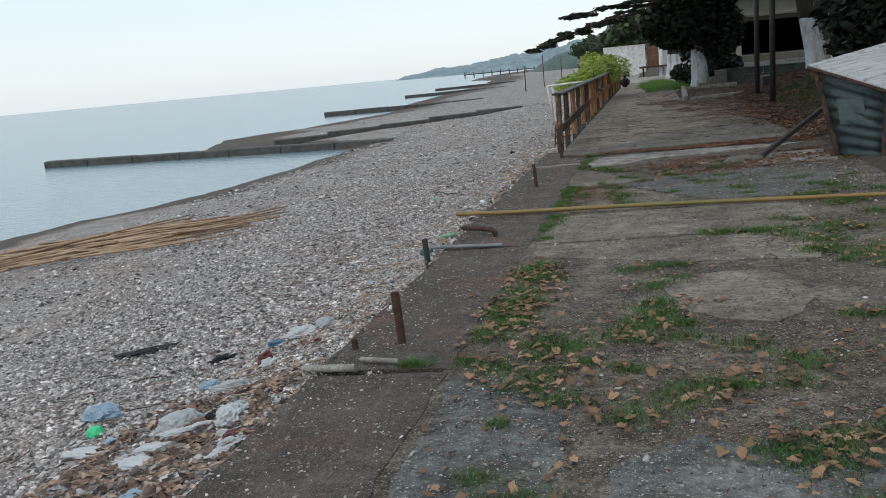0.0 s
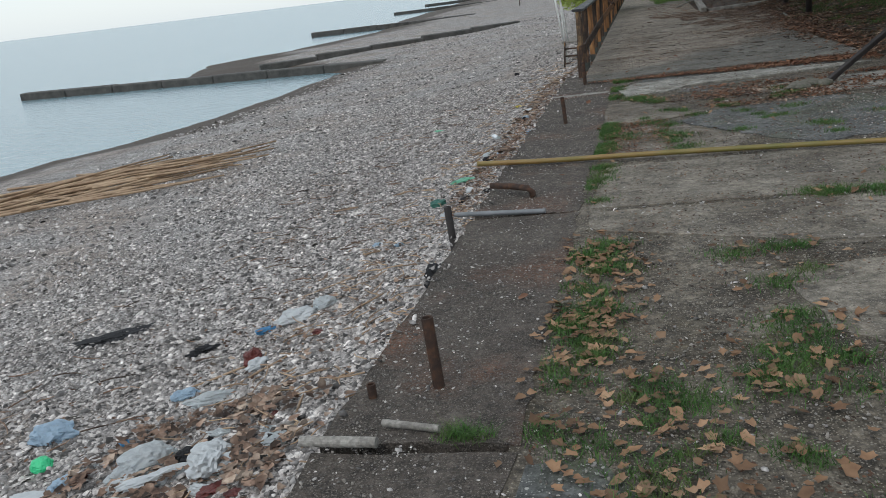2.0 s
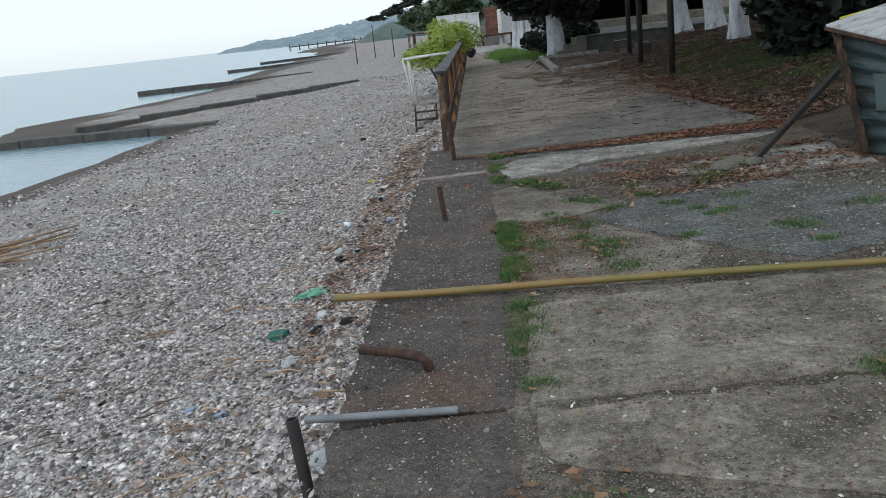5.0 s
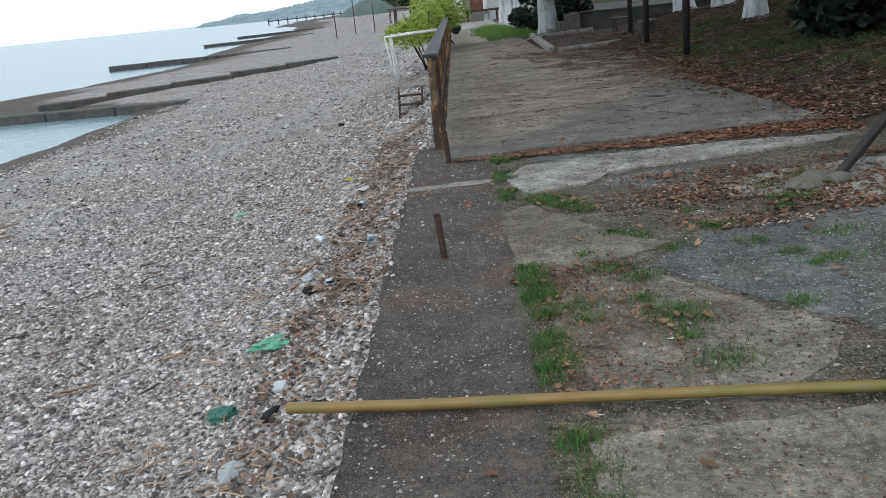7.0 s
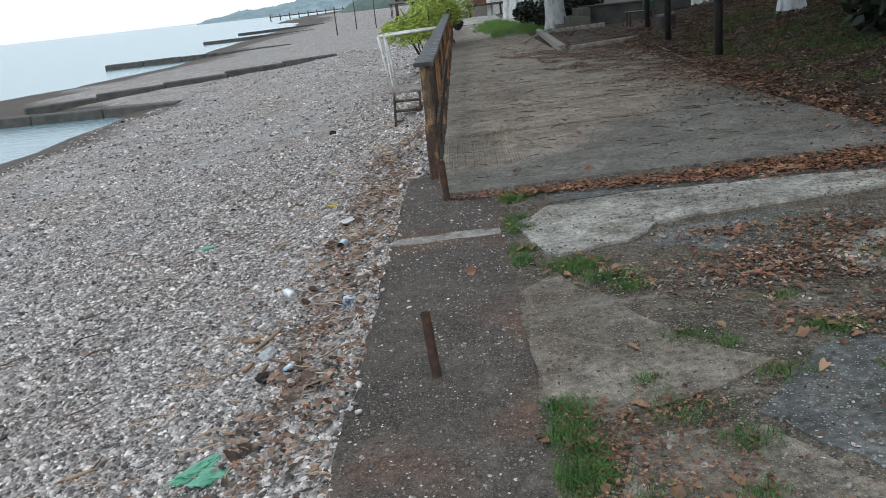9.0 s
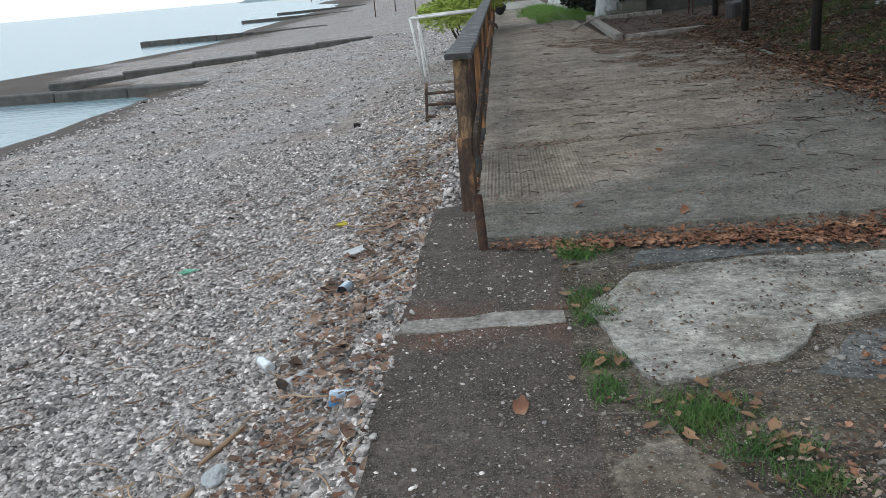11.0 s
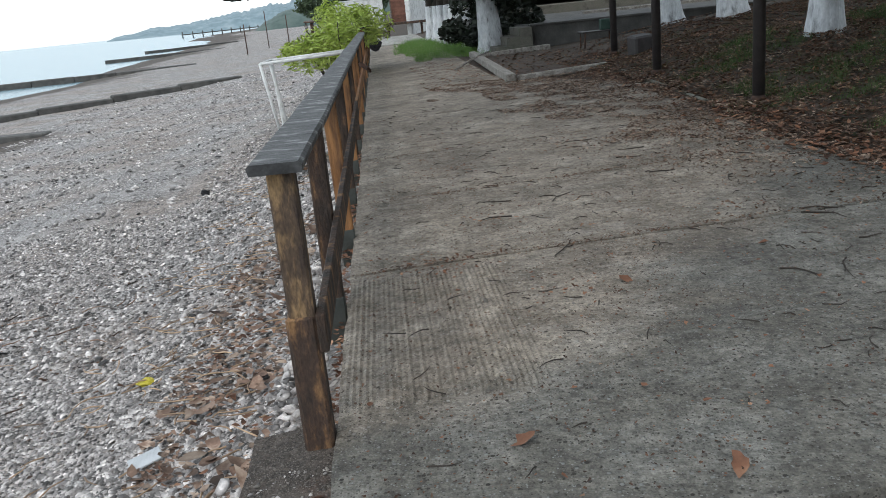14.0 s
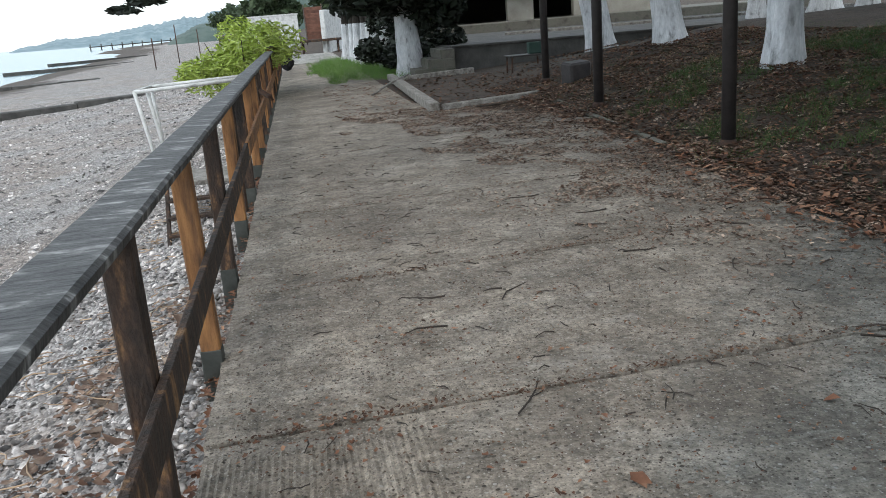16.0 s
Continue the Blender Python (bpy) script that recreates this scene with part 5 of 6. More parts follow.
# washed-up heap near the strip
g_ = random.Random(77)
KINDS = [(PALEBAG, "torn white plastic sheet in the washed-up heap"), (CLEAR, "crumpled clear plastic in the washed-up heap"), (BLACKCLOTH, "black rubbish scrap in the washed-up heap"), (KERB, "pale broken foam piece in the washed-up heap"), (BLUEFILM, "bluish plastic bag in the washed-up heap"), (REDMAT, "dull red plastic piece in the washed-up heap"), (PALEBAG, "white crushed container in the washed-up heap")]
for k in range(46):
    m_, lab = KINDS[k % 7]
    w = g_.uniform(0.06, 0.2)
    x, y = g_.uniform(-2.55, -1.0), g_.uniform(4.55, 6.1)
    rag(x, y, (w, w * g_.uniform(0.35, 0.8), w * g_.uniform(0.2, 0.45)), m_, lab, g_.uniform(0, 90), 120 + k, 0.5)
rag(-1.95, 5.85, (0.28, 0.2, 0.16), CLEAR, "large clear crumpled bottle in the washed-up heap", 30, 171, 0.25)
rag(-1.4, 5.56, (0.19, 0.17, 0.15), PALEBAG, "white torn container in the washed-up heap", 60, 172, 0.4)
rag(-1.68, 5.62, (0.42, 0.1, 0.08), PALEBAG, "long twisted white plastic sheet in the heap", 35, 173, 0.5)
rag(-1.85, 5.38, (0.3, 0.15, 0.09), PALEBAG, "flat white foam piece in the washed-up heap", 20, 174, 0.3)
rag(-1.86, 5.18, (0.26, 0.14, 0.1), PALEBAG, "rounded white foam float in the heap", 10, 175, 0.15)
rag(-1.08, 5.02, (0.3, 0.09, 0.06), PALEBAG, "grey-white plastic strip by the edge strip", 50, 176, 0.4)
rag(-2.62, 5.66, (0.36, 0.14, 0.05), PALEBAG, "flat pale sheet beside the green lid", 10, 177, 0.4)
rag(-1.65, 5.8, (0.14, 0.1, 0.09), BLACKCLOTH, "small black lump in the washed-up heap", 10, 178, 0.4)
rag(-1.5, 5.38, (0.2, 0.1, 0.05), RUST, "orange-brown scrap in the washed-up heap", 10, 179, 0.5)
# driftwood pieces that can be told apart
for k, (x, y, L, a, r) in enumerate(((-0.85, 14.6, 0.45, 20, 0.01), (-1.0, 14.3, 0.5, 5, 0.009), (-1.35, 13.3, 0.5, 60, 0.02), (-1.5, 13.4, 0.35, -40, 0.025), (-1.25, 12.75, 0.22, 80, 0.018), (-1.4, 12.9, 0.2, 65, 0.02), (-0.8, 15.2, 0.7, 40, 0.015), (-0.6, 14.9, 0.5, -10, 0.016), (-1.7, 6.9, 0.6, 40, 0.012), (-2.1, 7.0, 0.7, 25, 0.012), (-1.2, 11.9, 0.4, -30, 0.014), (-2.2, 12.0, 0.4, 15, 0.016), (-0.55, 12.6, 0.3, 70, 0.008), (-1.0, 9.0, 0.5, 75, 0.008), (-2.9, 11.8, 0.5, 12, 0.015), (-1.25, 7.7, 0.6, 50, 0.01), (-1.6, 8.3, 0.9, 20, 0.008), (-1.9, 8.5, 1.2, 25, 0.008), (-0.95, 6.4, 0.4, -50, 0.012), (-1.1, 6.1, 0.35, 100, 0.011))):
    bm = bmesh.new()
    L, r = L * 0.62, r * 0.7
    pts = []
    for u in (-0.5, -0.2, 0.15, 0.5):
        px, py = x + math.cos(radians(a)) * L * u, y + math.sin(radians(a)) * L * u
        pts.append((px, py, beach_z(px, py) + r * 1.6 + 0.015 * noise.noise(Vector((px * 5, py * 5, 0)))))
    tube(bm, pts, [r * 0.7, r, r * 1.05, r * 0.6], 7)
    tagged(part("driftwood", bm, REED), "dry driftwood stick on the shingle", "driftwood", "driftwood sticks")

# ---- scattered small pieces ----


def pebbles(name, pts, size, material, label, seed, flat=(0.35, 0.75), parent=None, kind="stuff", sink=0.25, fine=True):
    """Joined stones at pts (x, y, z), half-sizes about size."""
    bm = bmesh.new()
    if fine:
        bmesh.ops.create_icosphere(bm, subdivisions=1, radius=1)
    else:
        rims = [[bm.verts.new((rr * math.cos(math.pi * (k + 0.5 * j) / 3), rr * math.sin(math.pi * (k + 0.5 * j) / 3), zz)) for k in range(6)] for j, (rr, zz) in enumerate(((1, -0.45), (0.66, 0.6)))]
        for k in range(6):
            a, b, c, d = rims[0][k], rims[0][(k + 1) % 6], rims[1][k], rims[1][k - 1]
            bm.faces.new((a, b, c))
            bm.faces.new((a, c, d))
        bm.faces.new(rims[1])
        bm.verts.index_update()
    bmesh.ops.triangulate(bm, faces=bm.faces)
    v0 = np.array([v.co[:] for v in bm.verts])
    f0 = np.array([[v.index for v in f.verts] for f in bm.faces])
    nv = len(v0)
    bm.free()
    g = np.random.default_rng(seed)
    n = len(pts)
    s = size * np.clip(g.lognormal(0, 0.38, n), 0.45, 2.6)
    sc = np.stack([s * g.uniform(0.8, 1.5, n), s * g.uniform(0.65, 1.1, n), s * g.uniform(*flat, n)], 1)
    v = v0[None] * sc[:, None] * (1 + (0.2 if fine else 0.13) * g.normal(size=(n, nv, 1)))
    ang = g.uniform(0, 2 * np.pi, n)
    tx, ty = g.normal(0, 0.3, n), g.normal(0, 0.3, n)
    ca, sa = np.cos(ang)[:, None], np.sin(ang)[:, None]
    x, y, z = v[..., 0] * ca - v[..., 1] * sa, v[..., 0] * sa + v[..., 1] * ca, v[..., 2]
    z = z + x * tx[:, None] + y * ty[:, None]
    v = np.stack([x, y, z], 2) + np.asarray(pts)[:, None]
    v[..., 2] += (sc[:, 2] * (1 - 2 * sink))[:, None]
    f = (f0[None] + nv * np.arange(n)[:, None, None]).reshape(-1, 3)
    ob = mesh_np(name, v.reshape(-1, 3), f, material, parent)
    if label:
        tagged(ob, label, "stones", kind=kind)
    return ob


def scatter(n, x0, x1, y0, y1, seed, zf, clump=0.0, keep=None):
    r = random.Random(seed)
    out = []
    while len(out) < n:
        x, y = r.uniform(x0, x1), r.uniform(y0, y1)
        if clump and noise.noise(Vector((x * 2.6, y * 2.6, seed))) < r.uniform(-0.4, clump):
            continue
        if keep and not keep(x, y):
            continue
        out.append((x, y, zf(x, y)))
    return out


fz = lambda x, y: floor_z(x)
r_ = random.Random(21)
SL = "grey and brown flat beach stones"
thin = lambda x, y: r_.random() < lerp_table(x, [(-12, 0.05), (-7, 0.35), (-3, 1)]) * lerp_table(y, [(20, 1), (34, 0.1)])
pebbles("shingle_stones", scatter(66000, -2.6, -0.85, 3.3, 18, 1, beach_z), 0.0108, STONES, SL, 1, (0.3, 0.6), fine=False)
pebbles("shingle_stones", scatter(26000, -1.1, -0.37, 3.3, 18, 13, beach_z), 0.0135, STONES, SL, 13, (0.28, 0.55), fine=False)
pebbles("shingle_stones", scatter(2500, -0.4, -0.17, 14.75, 24, 5, lambda x, y: beach_z(x, y) if x < -0.34 else -0.12), 0.0155, STONES, SL, 5)
pebbles("shingle_stones", scatter(52000, -6, -2.5, 5.0, 24, 2, beach_z, 0, thin), 0.0145, STONES, SL, 2, (0.3, 0.65), fine=False)
pebbles("shingle_stones", scatter(9000, -2.6, -0.38, 18, 30, 3, beach_z, 0, thin), 0.017, STONES, SL, 3, (0.3, 0.65), fine=False)
pebbles("shingle_stones", scatter(9000, -12, -6, 8, 34, 4, beach_z, 0, thin), 0.022, STONES, SL, 4, (0.3, 0.65), fine=False)
pebbles("shingle_stones", scatter(15000, -13, -0.5, 24, 60, 11, beach_z, 0.1), 0.028, STONES, SL, 11, (0.25, 0.5), fine=False)
pebbles("shingle_stones", [(-0.41 + abs(r_.gauss(0, 0.05)), r_.uniform(3, 14.7), 0.0) for _ in range(420)], 0.008, STONES, "beach stones spilled onto the strip's edge", 12)
# larger flat stones close to the path, each one by itself
r_ = random.Random(21)
meshes = []
for k in range(8):
    ob = pebbles("stone", [(0, 0, 0)], 0.036, STONES, "", 100 + k, (0.3, 0.5), ground)
    meshes.append(ob.data)
    bpy.data.objects.remove(ob)
for k in range(290):
    ob = new("stone", meshes[k % 8])
    x = -0.45 - abs(r_.gauss(0, 1.0))
    y = r_.uniform(3.2, 18)
    ob.parent = ground
    q = r_.uniform(0.4, 0.95)
    ob.matrix_local = pose(x, y, beach_z(x, y) + 0.01, 0, 0, r_.uniform(0, 360)) @ Matrix.Diagonal((q, q, q, 1))
# loose gravel on the strip and the pavement
pebbles("loose_gravel", scatter(2600, -0.34, 0.36, 3.2, 14.7, 15, fz, 0.15), 0.0048, STONES, "grey and brown stones showing in the worn edge strip", 15, (0.2, 0.4), sink=0.4)
pebbles("loose_gravel", scatter(2000, 0.4, 3.2, 3, 12, 16, fz, 0.3), 0.0065, STONES, "grey and brown stones showing in the worn pavement", 16, (0.2, 0.4), sink=0.4)
pebbles("loose_gravel", scatter(5200, -0.34, 0.35, 3.2, 14.7, 5, fz, 0.2), 0.0036, GRAVELMAT, "small pale stones in the worn edge strip", 5)
pebbles("loose_gravel", scatter(7000, 0.4, 3.2, 3, 13.6, 6, fz, 0.25), 0.005, GRAVELMAT, "small pale stones strewn on the pavement", 6)
pebbles("loose_gravel", scatter(1100, 2.3, 3.6, 8.8, 11.0, 7, fz, 0.1), 0.008, GRAVELMAT, "patch of pale loose gravel near the hut", 7)
pebbles("loose_gravel", scatter(900, 1.2, 2.6, 11.5, 12.6, 8, fz, 0.25), 0.007, GRAVELMAT, "pale rubble grit round the broken slab", 8)
pebbles("loose_gravel", scatter(700, 0, 3.4, 14.2, 26, 9, lambda x, y: floor_z(x) + 0.02, 0.2), 0.006, GRAVELMAT, "fine pale grit on the deck", 9)


def leaves(name, pts, size, material, label, seed, curl=0.5, lobes=5):
    """Curled fallen leaves, each a small lobed fan, joined."""
    g = np.random.default_rng(seed)
    m = 2 * lobes
    vs, fs = [], []
    for k, (x, y, z) in enumerate(pts):
        s = size * g.uniform(0.6, 1.3)
        a0, tilt, c = g.uniform(0, 6.28), g.normal(0, 0.28), g.uniform(0.1, curl)
        o = len(vs)
        vs.append((x, y, z + 0.01))
        ct, sn = math.cos(a0), math.sin(a0)
        for j in range(m):
            a = 2 * math.pi * j / m
            rr = s * (1.0 if j % 2 == 0 else 0.75) * (0.65 + 0.6 * g.random()) * (1.15 if j == 0 else 1)
            u, w = rr * math.cos(a), rr * math.sin(a) * 0.8
            h = 0.012 + c * (w * w) / s * 1.3 + u * tilt + 0.15 * s * g.random()
            vs.append((x + u * ct - w * sn, y + u * sn + w * ct, z + max(0.003, h)))
        fs += [(o, o + 1 + j, o + 1 + (j + 1) % m) for j in range(m)]
    ob = mesh_np(name, np.array(vs), np.array(fs), material)
    return tagged(ob, label, "leaves", kind="stuff")


L = "curled dry brown plane leaves on the ground"
lz = lambda x, y: land_z(x, y) + 0.03
REDLEAF = mat("rust_leaf", [(0.075, 0.031, 0.017), (0.18, 0.082, 0.045), (0.31, 0.18, 0.11)], scale=5, rough=0.8, bump=0, island=0.65)
edge_y = lambda x: 14.02 - 0.07 * x
leaves("leaf_drift", [(x, edge_y(x) - 0.06 * min(x, 2) + d * (0.13 + 0.42 * x / 3), floor_z(x) + 0.012 * abs(d)) for x, d in ((3.6 * r_.random() ** 0.55 - 0.05, r_.gauss(-0.1, 0.3)) for _ in range(4200)) if noise.noise(Vector((x * 2.2, 3, 0))) > -0.25 - 0.2 * x], 0.018, REDLEAF, "rust-red leaf litter drifted along the deck's edge", 35)
leaves("leaf_drift", [(-0.09 + r_.gauss(0, 0.025), r_.uniform(14.9, 27), -0.06) for _ in range(900)], 0.018, REDLEAF, "rust-red leaf litter in the gap under the railing", 36)
leaves("leaf_drift", scatter(2000, 1.3, 3.6, 11.0, 12.5, 37, fz, 0.35), 0.017, REDLEAF, "brown leaf litter on the broken pavement", 37)
leaves("bank_leaves", scatter(5000, 3.3, 8.0, 13.6, 31, 38, lz, 0.12), 0.03, DIMLEAF, "dry brown leaves covering the bank", 38)
leaves("bank_leaves", [(lerp_table(y, [(13.8, 3.6), (18, 3.35), (20, 3.55), (26, 4.1)]) + r_.gauss(0.1, 0.25), y, 0.13) for y in (r_.uniform(13.8, 26) for _ in range(1500))], 0.03, REDLEAF, "rust-red leaves along the foot of the bank", 39)
leaves("bank_leaves", scatter(26000, 3.4, 8.0, 13.6, 28, 61, lz, 0.25), 0.021, DIMLEAF, "small rust-red leaves covering the bank", 61, 0.5, 3)
leaves("bank_leaves", scatter(9500, 3.4, 8.0, 13.6, 28, 65, lz, 0.35), 0.025, REDLEAF, "rust-red leaves lying in drifts on the bank", 65, 0.5, 3)
leaves("bank_leaves", scatter(17000, 3.4, 6.4, 13.6, 26, 62, lz, 0.3), 0.02, CHIPMAT, "pale crumbled leaf scraps on the bank", 62, 0.5, 3)
leaves("deck_leaves", scatter(21000, 0.8, 4.2, 17.0, 26.5, 63, lambda x, y: floor_z(x) + 0.022, 0.2, lambda x, y: x > 2.75 - (y - 19) * 0.24 + 0.9 * noise.noise(Vector((x * 1.7, y * 1.1, 5)))), 0.014, CHIPMAT, "fine leaf and bark scraps strewn on the deck", 63, 0.4, 3)
leaves("deck_leaves", scatter(1900, 1.6, 4.1, 18.5, 26, 40, lambda x, y: floor_z(x) + 0.022, 0.2, lambda x, y: x > 3.6 - (y - 18) * 0.22), 0.02, CHIPMAT, "small brown leaf scraps strewn on the deck", 40)
leaves("deck_leaves", scatter(520, 0, 3.4, 14.3, 23, 41, lambda x, y: floor_z(x) + 0.022, 0.3), 0.012, REDLEAF, "scattered small leaves on the deck", 41)
leaves("deck_leaves", [(x + r_.gauss(0, 0.11), y + r_.gauss(0, 0.09), floor_z(x) + 0.022) for x, y in ((0.5, 16.55), (0.85, 17.35), (0.3, 16.6), (0.75, 19.2), (2.2, 16.9), (1.0, 15.9), (1.8, 27), (2.0, 28), (1.9, 29)) for _ in range(34)], 0.011, REDLEAF, "little heaps of leaf crumbs on the deck", 42)
leaves("deck_leaves", scatter(500, 0.9, 2.35, 26, 33, 43, lambda x, y: floor_z(x) + 0.022, 0.35), 0.022, REDLEAF, "rust-red leaves by the kerbed bed", 43)
leaves("bed_leaves", scatter(420, 2.5, 4.2, 26.1, 32.2, 44, lambda x, y: 0.135), 0.035, DIMLEAF, "dry leaves in the empty bed", 44)
leaves("drift_chips", scatter(2600, -1.2, -0.4, 9.5, 20, 45, lambda x, y: beach_z(x, y) + 0.03, 0.45), 0.022, CHIPMAT, "brown bark and leaf scraps washed up on the shingle", 45, 0.3, 3)
leaves("drift_chips", scatter(170, -1.2, -0.45, 11.5, 19, 64, lambda x, y: beach_z(x, y) + 0.035, 0.4), 0.05, CHIPMAT, "broken bark pieces washed up on the shingle", 64, 0.3, 3)
leaves("drift_chips", scatter(420, -2.4, -0.5, 3.5, 9.5, 46, lambda x, y: beach_z(x, y) + 0.03, 0.5), 0.026, CHIPMAT, "brown bark and leaf scraps washed up on the shingle", 46, 0.3, 3)
leaves("drift_chips", scatter(1100, -2.5, -0.9, 4.4, 6.4, 84, lambda x, y: beach_z(x, y) + 0.03, 0.2), 0.034, CHIPMAT, "bark, reed and leaf scraps in the washed-up heap", 84, 0.3, 3)
leaves("drift_chips", scatter(380, -1.1, -0.42, 10.5, 17.5, 85, lambda x, y: beach_z(x, y) + 0.03, 0.4), 0.022, REDLEAF, "rust-red leaf scraps washed against the strip", 85, 0.3, 3)
leaves("drift_chips", scatter(900, -3.6, -1.1, 6, 22, 86, lambda x, y: beach_z(x, y) + 0.025, 0.45), 0.018, DIMLEAF, "dark weed and bark crumbs strewn over the shingle", 86, 0.3, 3)
dz = lambda x, y: floor_z(x) + 0.022
leaves("deck_crumbs", scatter(6500, 0.0, 3.4, 14.25, 21, 47, dz, 0.35), 0.0062, DIMLEAF, "fine brown leaf crumbs on the deck", 47, 0.3, 3)
leaves("deck_crumbs", [(x, y + 0.03 * noise.noise(Vector((x * 2, y, 0))) + r_.gauss(0, 0.022), dz(x, y)) for x, y in ((r_.uniform(0, 3.4), r_.choice((16.61, 16.61, 18.3, 18.3, 20.2, 23.0))) for _ in range(1500))], 0.008, DIMLEAF, "brown crumbs caught in the deck's joints", 48, 0.3, 3)
leaves("pavement_crumbs", scatter(7000, 0.4, 3.0, 3.2, 13.6, 49, lambda x, y: floor_z(x) + 0.004, 0.35), 0.0085, DIMLEAF, "fine brown leaf crumbs on the pavement", 49, 0.3, 3)
leaves("deck_leaves", scatter(1500, 1.2, 3.5, 16.0, 20.0, 50, dz, 0.3, lambda x, y: x > 3.3 - (y - 15) * 0.35), 0.014, CHIPMAT, "small brown leaf scraps strewn on the deck", 50)
between = lambda x, y: (x - 0.9) * 0.83 + (y - 11.76) * 0.74 > 0.1 * noise.noise(Vector((x * 6, y * 6, 1))) and y < 12.05 + 0.2 * noise.noise(Vector((x * 3, 0, 4)))
leaves("pavement_crumbs", scatter(1700, 0.8, 2.7, 10.85, 12.25, 81, lambda x, y: floor_z(x) + 0.004, 0.15, between), 0.012, CHIPMAT, "brown leaf litter and soil between the broken slabs", 81, 0.3, 3)
leaves("pavement_crumbs", scatter(150, 0.8, 2.7, 10.85, 12.25, 82, lambda x, y: floor_z(x) + 0.006, 0.25, between), 0.018, REDLEAF, "rust-brown leaves between the broken slabs", 82, 0.4, 5)
leaves("pavement_crumbs", scatter(1500, 0.42, 1.0, 9.1, 10.6, 83, lambda x, y: floor_z(x) + 0.004, 0.2), 0.009, REDLEAF, "rust-brown leaf crumbs beside the grassy joint", 83, 0.4, 3)
# one by one: leaves that stand alone
for k, (x, y) in enumerate(((0.2, 6.08), (0.545, 14.61), (2.02, 16.14), (1.25, 15.9), (0.35, 10.41), (0.14, 12.25), (0.8, 12.2), (0.16, 8.6), (1.1, 14.3))):
    ob = leaves("fallen_leaf", [(0, 0, 0)], 0.034, REDLEAF, "single curled russet leaf", 200 + k)
    ob["kind"] = ""
    ob.location = (x, y, floor_z(x) + (0.022 if y > 14.1 else 0))
# twigs and reed bits


def twigs(name, pts, length, r, material, label, seed, main=None, spread=3.14):
    g = random.Random(seed)
    bm = bmesh.new()
    for x, y, z in pts:
        a = (main or 0) + g.uniform(-spread, spread) / (1 if main is None else 3)
        L_ = length * g.uniform(0.4, 1.5)
        b_ = g.uniform(-0.5, 0.5)
        p = [(x, y, z + r)]
        for q in range(3):
            p.append((p[-1][0] + math.cos(a) * L_ / 3, p[-1][1] + math.sin(a) * L_ / 3, z + r + g.uniform(0, 0.01)))
            a += b_
        tube(bm, p, [r, r, r * 0.8, r * 0.5], 4, False)
    return tagged(part(name, bm, material), label, "twigs", kind="stuff")


twigs("twigs", scatter(330, 0.2, 3.5, 14.4, 24, 51, lambda x, y: floor_z(x) + 0.022, 0.2), 0.085, 0.003, BARK, "thin dark twigs strewn on the deck", 51)
twigs("twigs", scatter(26, 0.9, 3.5, 14.6, 20, 57, lambda x, y: floor_z(x) + 0.022), 0.2, 0.0045, BARK, "longer curved dark twigs on the deck", 57)
twigs("reed_bits", scatter(750, -2.0, -0.45, 4, 24, 52, lambda x, y: beach_z(x, y) + 0.03, 0.35), 0.17, 0.005, REED, "dry reed bits washed along the strip", 52)
twigs("reed_bits", scatter(160, -4.5, -2.0, 5, 20, 53, lambda x, y: beach_z(x, y) + 0.035, 0.35), 0.22, 0.006, CHIPMAT, "dry reed bits on the shingle", 53, 0.4)
twigs("twigs", scatter(220, 3.4, 7, 14, 28, 54, lz), 0.25, 0.006, BARK, "fallen twigs on the bank", 54)


def grass(name, pts, h, label, seed, material=None):
    g = np.random.default_rng(seed)
    p = np.asarray(pts)
    n = len(p)
    a = g.uniform(0, 6.28, n)
    hh = 0.48 * h * g.uniform(0.4, 1.5, n)
    lean = g.normal(0, 0.75, (n, 2)) * hh[:, None]
    w = 0.0018
    d = np.stack([np.cos(a), np.sin(a), np.zeros(n)], 1) * w
    mid = p + np.concatenate([lean * 0.35, (hh * 0.6)[:, None]], 1)
    tip = p + np.concatenate([lean, hh[:, None]], 1)
    v = np.stack([p - d, p + d, mid + d * 0.7, mid - d * 0.7, tip], 1).reshape(-1, 3)
    i = np.arange(n)[:, None] * 5
    f = np.concatenate([i + np.array([[0, 1, 2]]), i + np.array([[0, 2, 3]]), i + np.array([[3, 2, 4]])])
    return tagged(mesh_np(name, v, f, material or GRASS), label, "grass", kind="stuff")


# Duller copy of the grass; shade on the bank is in its colour.
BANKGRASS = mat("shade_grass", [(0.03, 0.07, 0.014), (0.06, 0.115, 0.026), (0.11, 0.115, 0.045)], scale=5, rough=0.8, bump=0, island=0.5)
G = "short green grass growing in the joints"


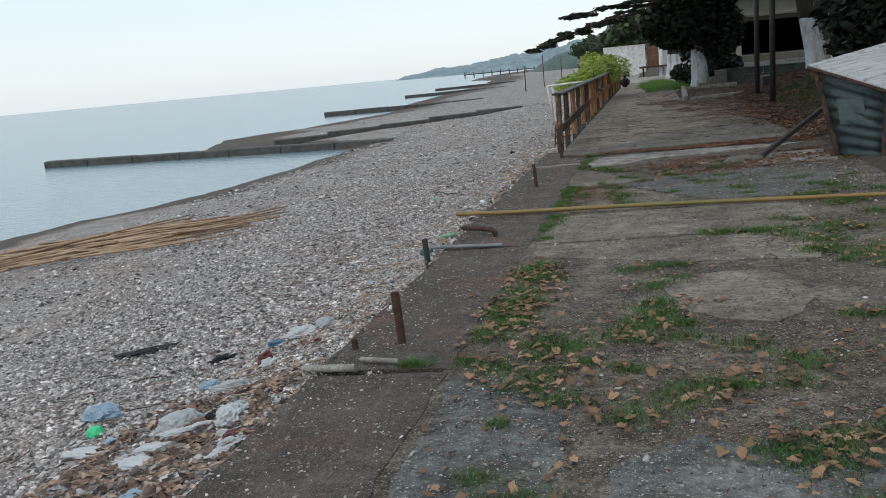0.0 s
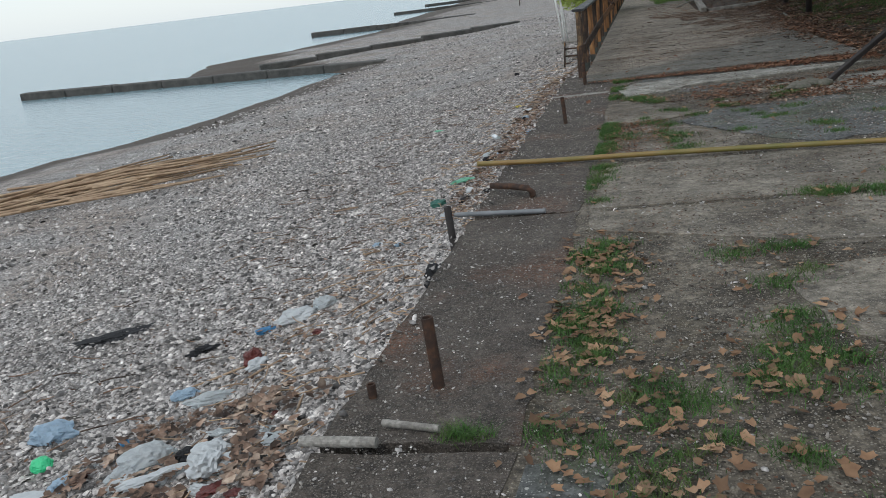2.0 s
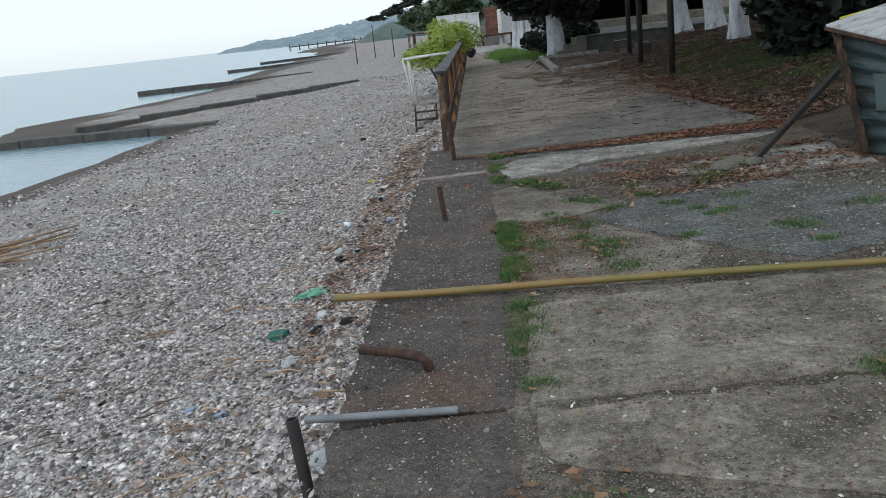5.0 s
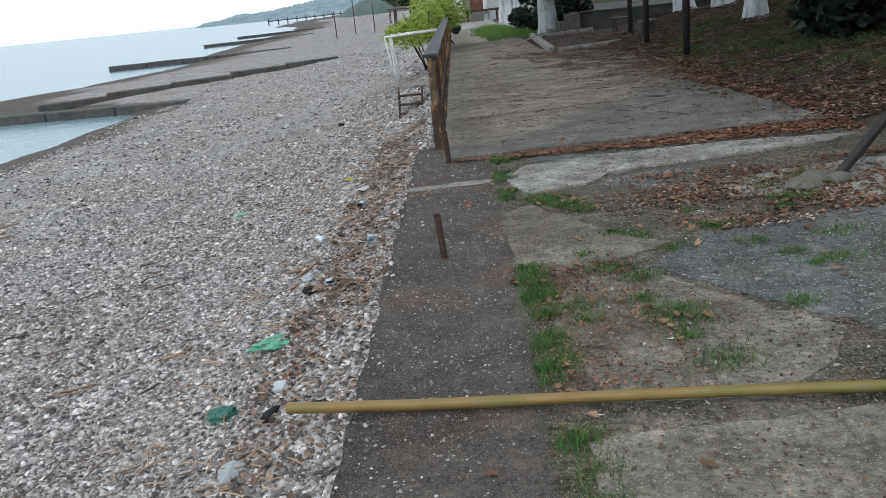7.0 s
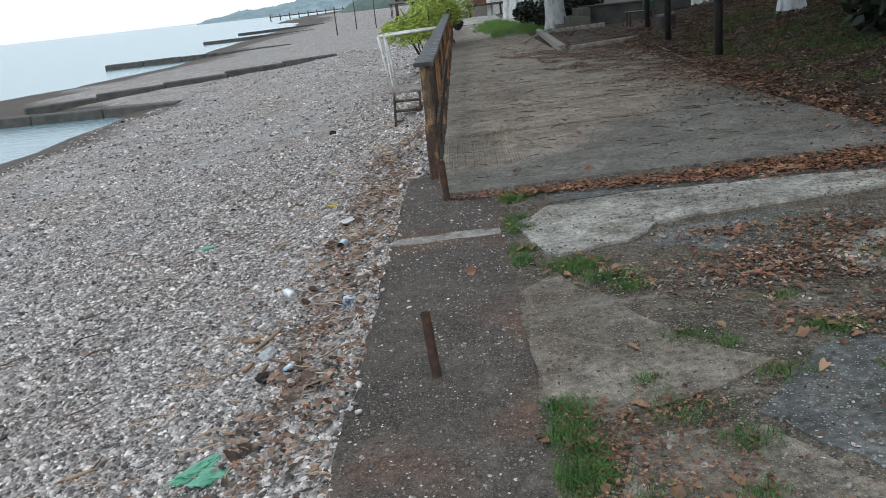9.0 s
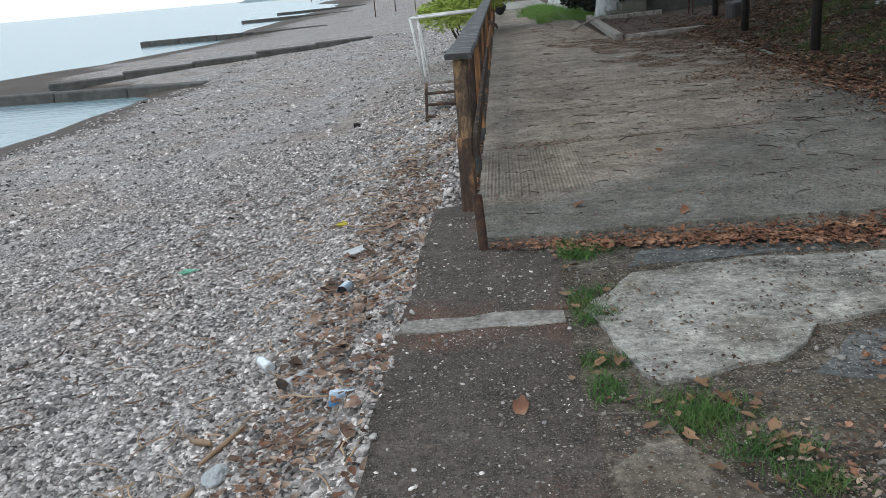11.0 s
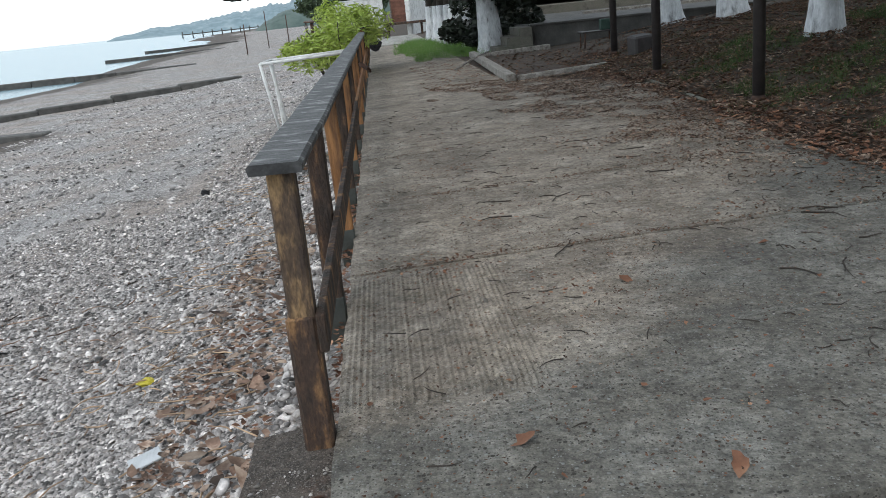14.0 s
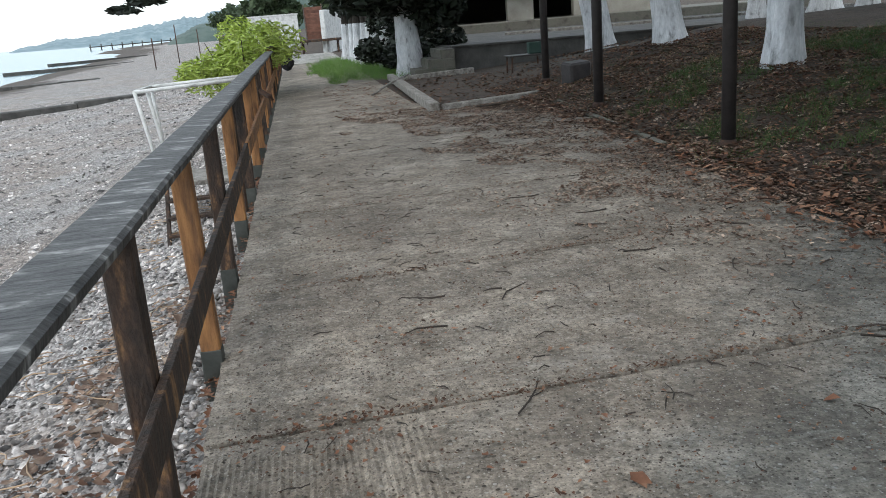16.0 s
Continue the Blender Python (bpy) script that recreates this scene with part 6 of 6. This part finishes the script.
def tufts(zones, seed):
    """Clumps of fine grass with fallen leaves caught round them: zones are x0, x1, y0, y1, clumps, leaves."""
    g = random.Random(seed)
    for k, (x0, x1, y0, y1, n, m) in enumerate(zones):
        blades, caught, cs = [], [], []
        for _ in range(n):
            cx, cy, rr = g.uniform(x0, x1), g.uniform(y0, y1), min(g.uniform(0.03, 0.085), (x1 - x0) * 0.45)
            cs.append((cx, cy))
            for _ in range(int(4600 * rr)):
                x, y = cx + g.gauss(0, rr * 1.1), cy + g.gauss(0, rr * 0.8)
                if x > 0.365 or rr < 0.04:
                    blades.append((x, y, floor_z(x)))
        for _ in range(m):
            cx, cy = g.choice(cs)
            x, y = cx + g.gauss(0, 0.13), cy + g.gauss(0, 0.13)
            if x > 0.3:
                caught.append((x, y, floor_z(x) + 0.004))
        grass("grass", blades, 0.055, "tufts of short green grass in broken pavement", seed + k)
        if caught:
            leaves("fallen_leaves", caught, 0.025, DRYLEAF, L, seed + k)


tufts([(0.39, 0.62, 4.7, 7.1, 26, 340), (0.7, 1.5, 2.9, 5.5, 24, 240), (1.15, 1.6, 5.1, 6.7, 14, 75), (1.55, 2.9, 3.0, 5.1, 34, 460), (2.3, 3.1, 5.0, 8.6, 34, 190), (1.5, 3.1, 7.48, 7.62, 9, 12), (0.37, 0.5, 7.7, 9.1, 7, 6), (0.4, 0.49, 9.2, 10.7, 30, 16),
       (0.38, 0.48, 12.0, 12.6, 4, 8), (0.5, 0.95, 12.02, 12.2, 6, 14), (0.84, 0.99, 11.6, 12.0, 4, 9), (0.36, 0.48, 12.95, 13.95, 9, 14), (0.6, 1.2, 9.2, 10.5, 9, 22), (1.5, 2.3, 9.1, 10.9, 9, 10), (1.2, 2.7, 11.0, 12.1, 10, 30), (0.7, 1.6, 10.6, 11.2, 4, 8), (2.6, 3.4, 8.8, 10.4, 10, 14)], 300)
grass("grass", [(0.16 + r_.gauss(0, 0.05), 4.8 + r_.gauss(0, 0.025), 0) for _ in range(420)], 0.08, "small green grass tuft on the strip", 70)
grass("grass", [(0.52 + r_.gauss(0, 0.07), 13.82 + r_.gauss(0, 0.07), 0.01) for _ in range(420)], 0.06, "small green grass tuft before the deck", 71)
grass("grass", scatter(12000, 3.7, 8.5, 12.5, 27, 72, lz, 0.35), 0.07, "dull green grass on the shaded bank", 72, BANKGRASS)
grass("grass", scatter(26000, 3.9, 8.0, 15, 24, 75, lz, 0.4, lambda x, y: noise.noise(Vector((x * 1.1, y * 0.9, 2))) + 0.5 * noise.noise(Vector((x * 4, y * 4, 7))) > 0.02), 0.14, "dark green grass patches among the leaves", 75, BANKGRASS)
grass("grass", [(4.0 + r_.gauss(0, 0.2), 20.1 + r_.gauss(0, 0.25), 0.12) for _ in range(900)], 0.12, "grass tuft round the pole's foot", 73)
# Grass brightened by the path: the light there is put into its colour.
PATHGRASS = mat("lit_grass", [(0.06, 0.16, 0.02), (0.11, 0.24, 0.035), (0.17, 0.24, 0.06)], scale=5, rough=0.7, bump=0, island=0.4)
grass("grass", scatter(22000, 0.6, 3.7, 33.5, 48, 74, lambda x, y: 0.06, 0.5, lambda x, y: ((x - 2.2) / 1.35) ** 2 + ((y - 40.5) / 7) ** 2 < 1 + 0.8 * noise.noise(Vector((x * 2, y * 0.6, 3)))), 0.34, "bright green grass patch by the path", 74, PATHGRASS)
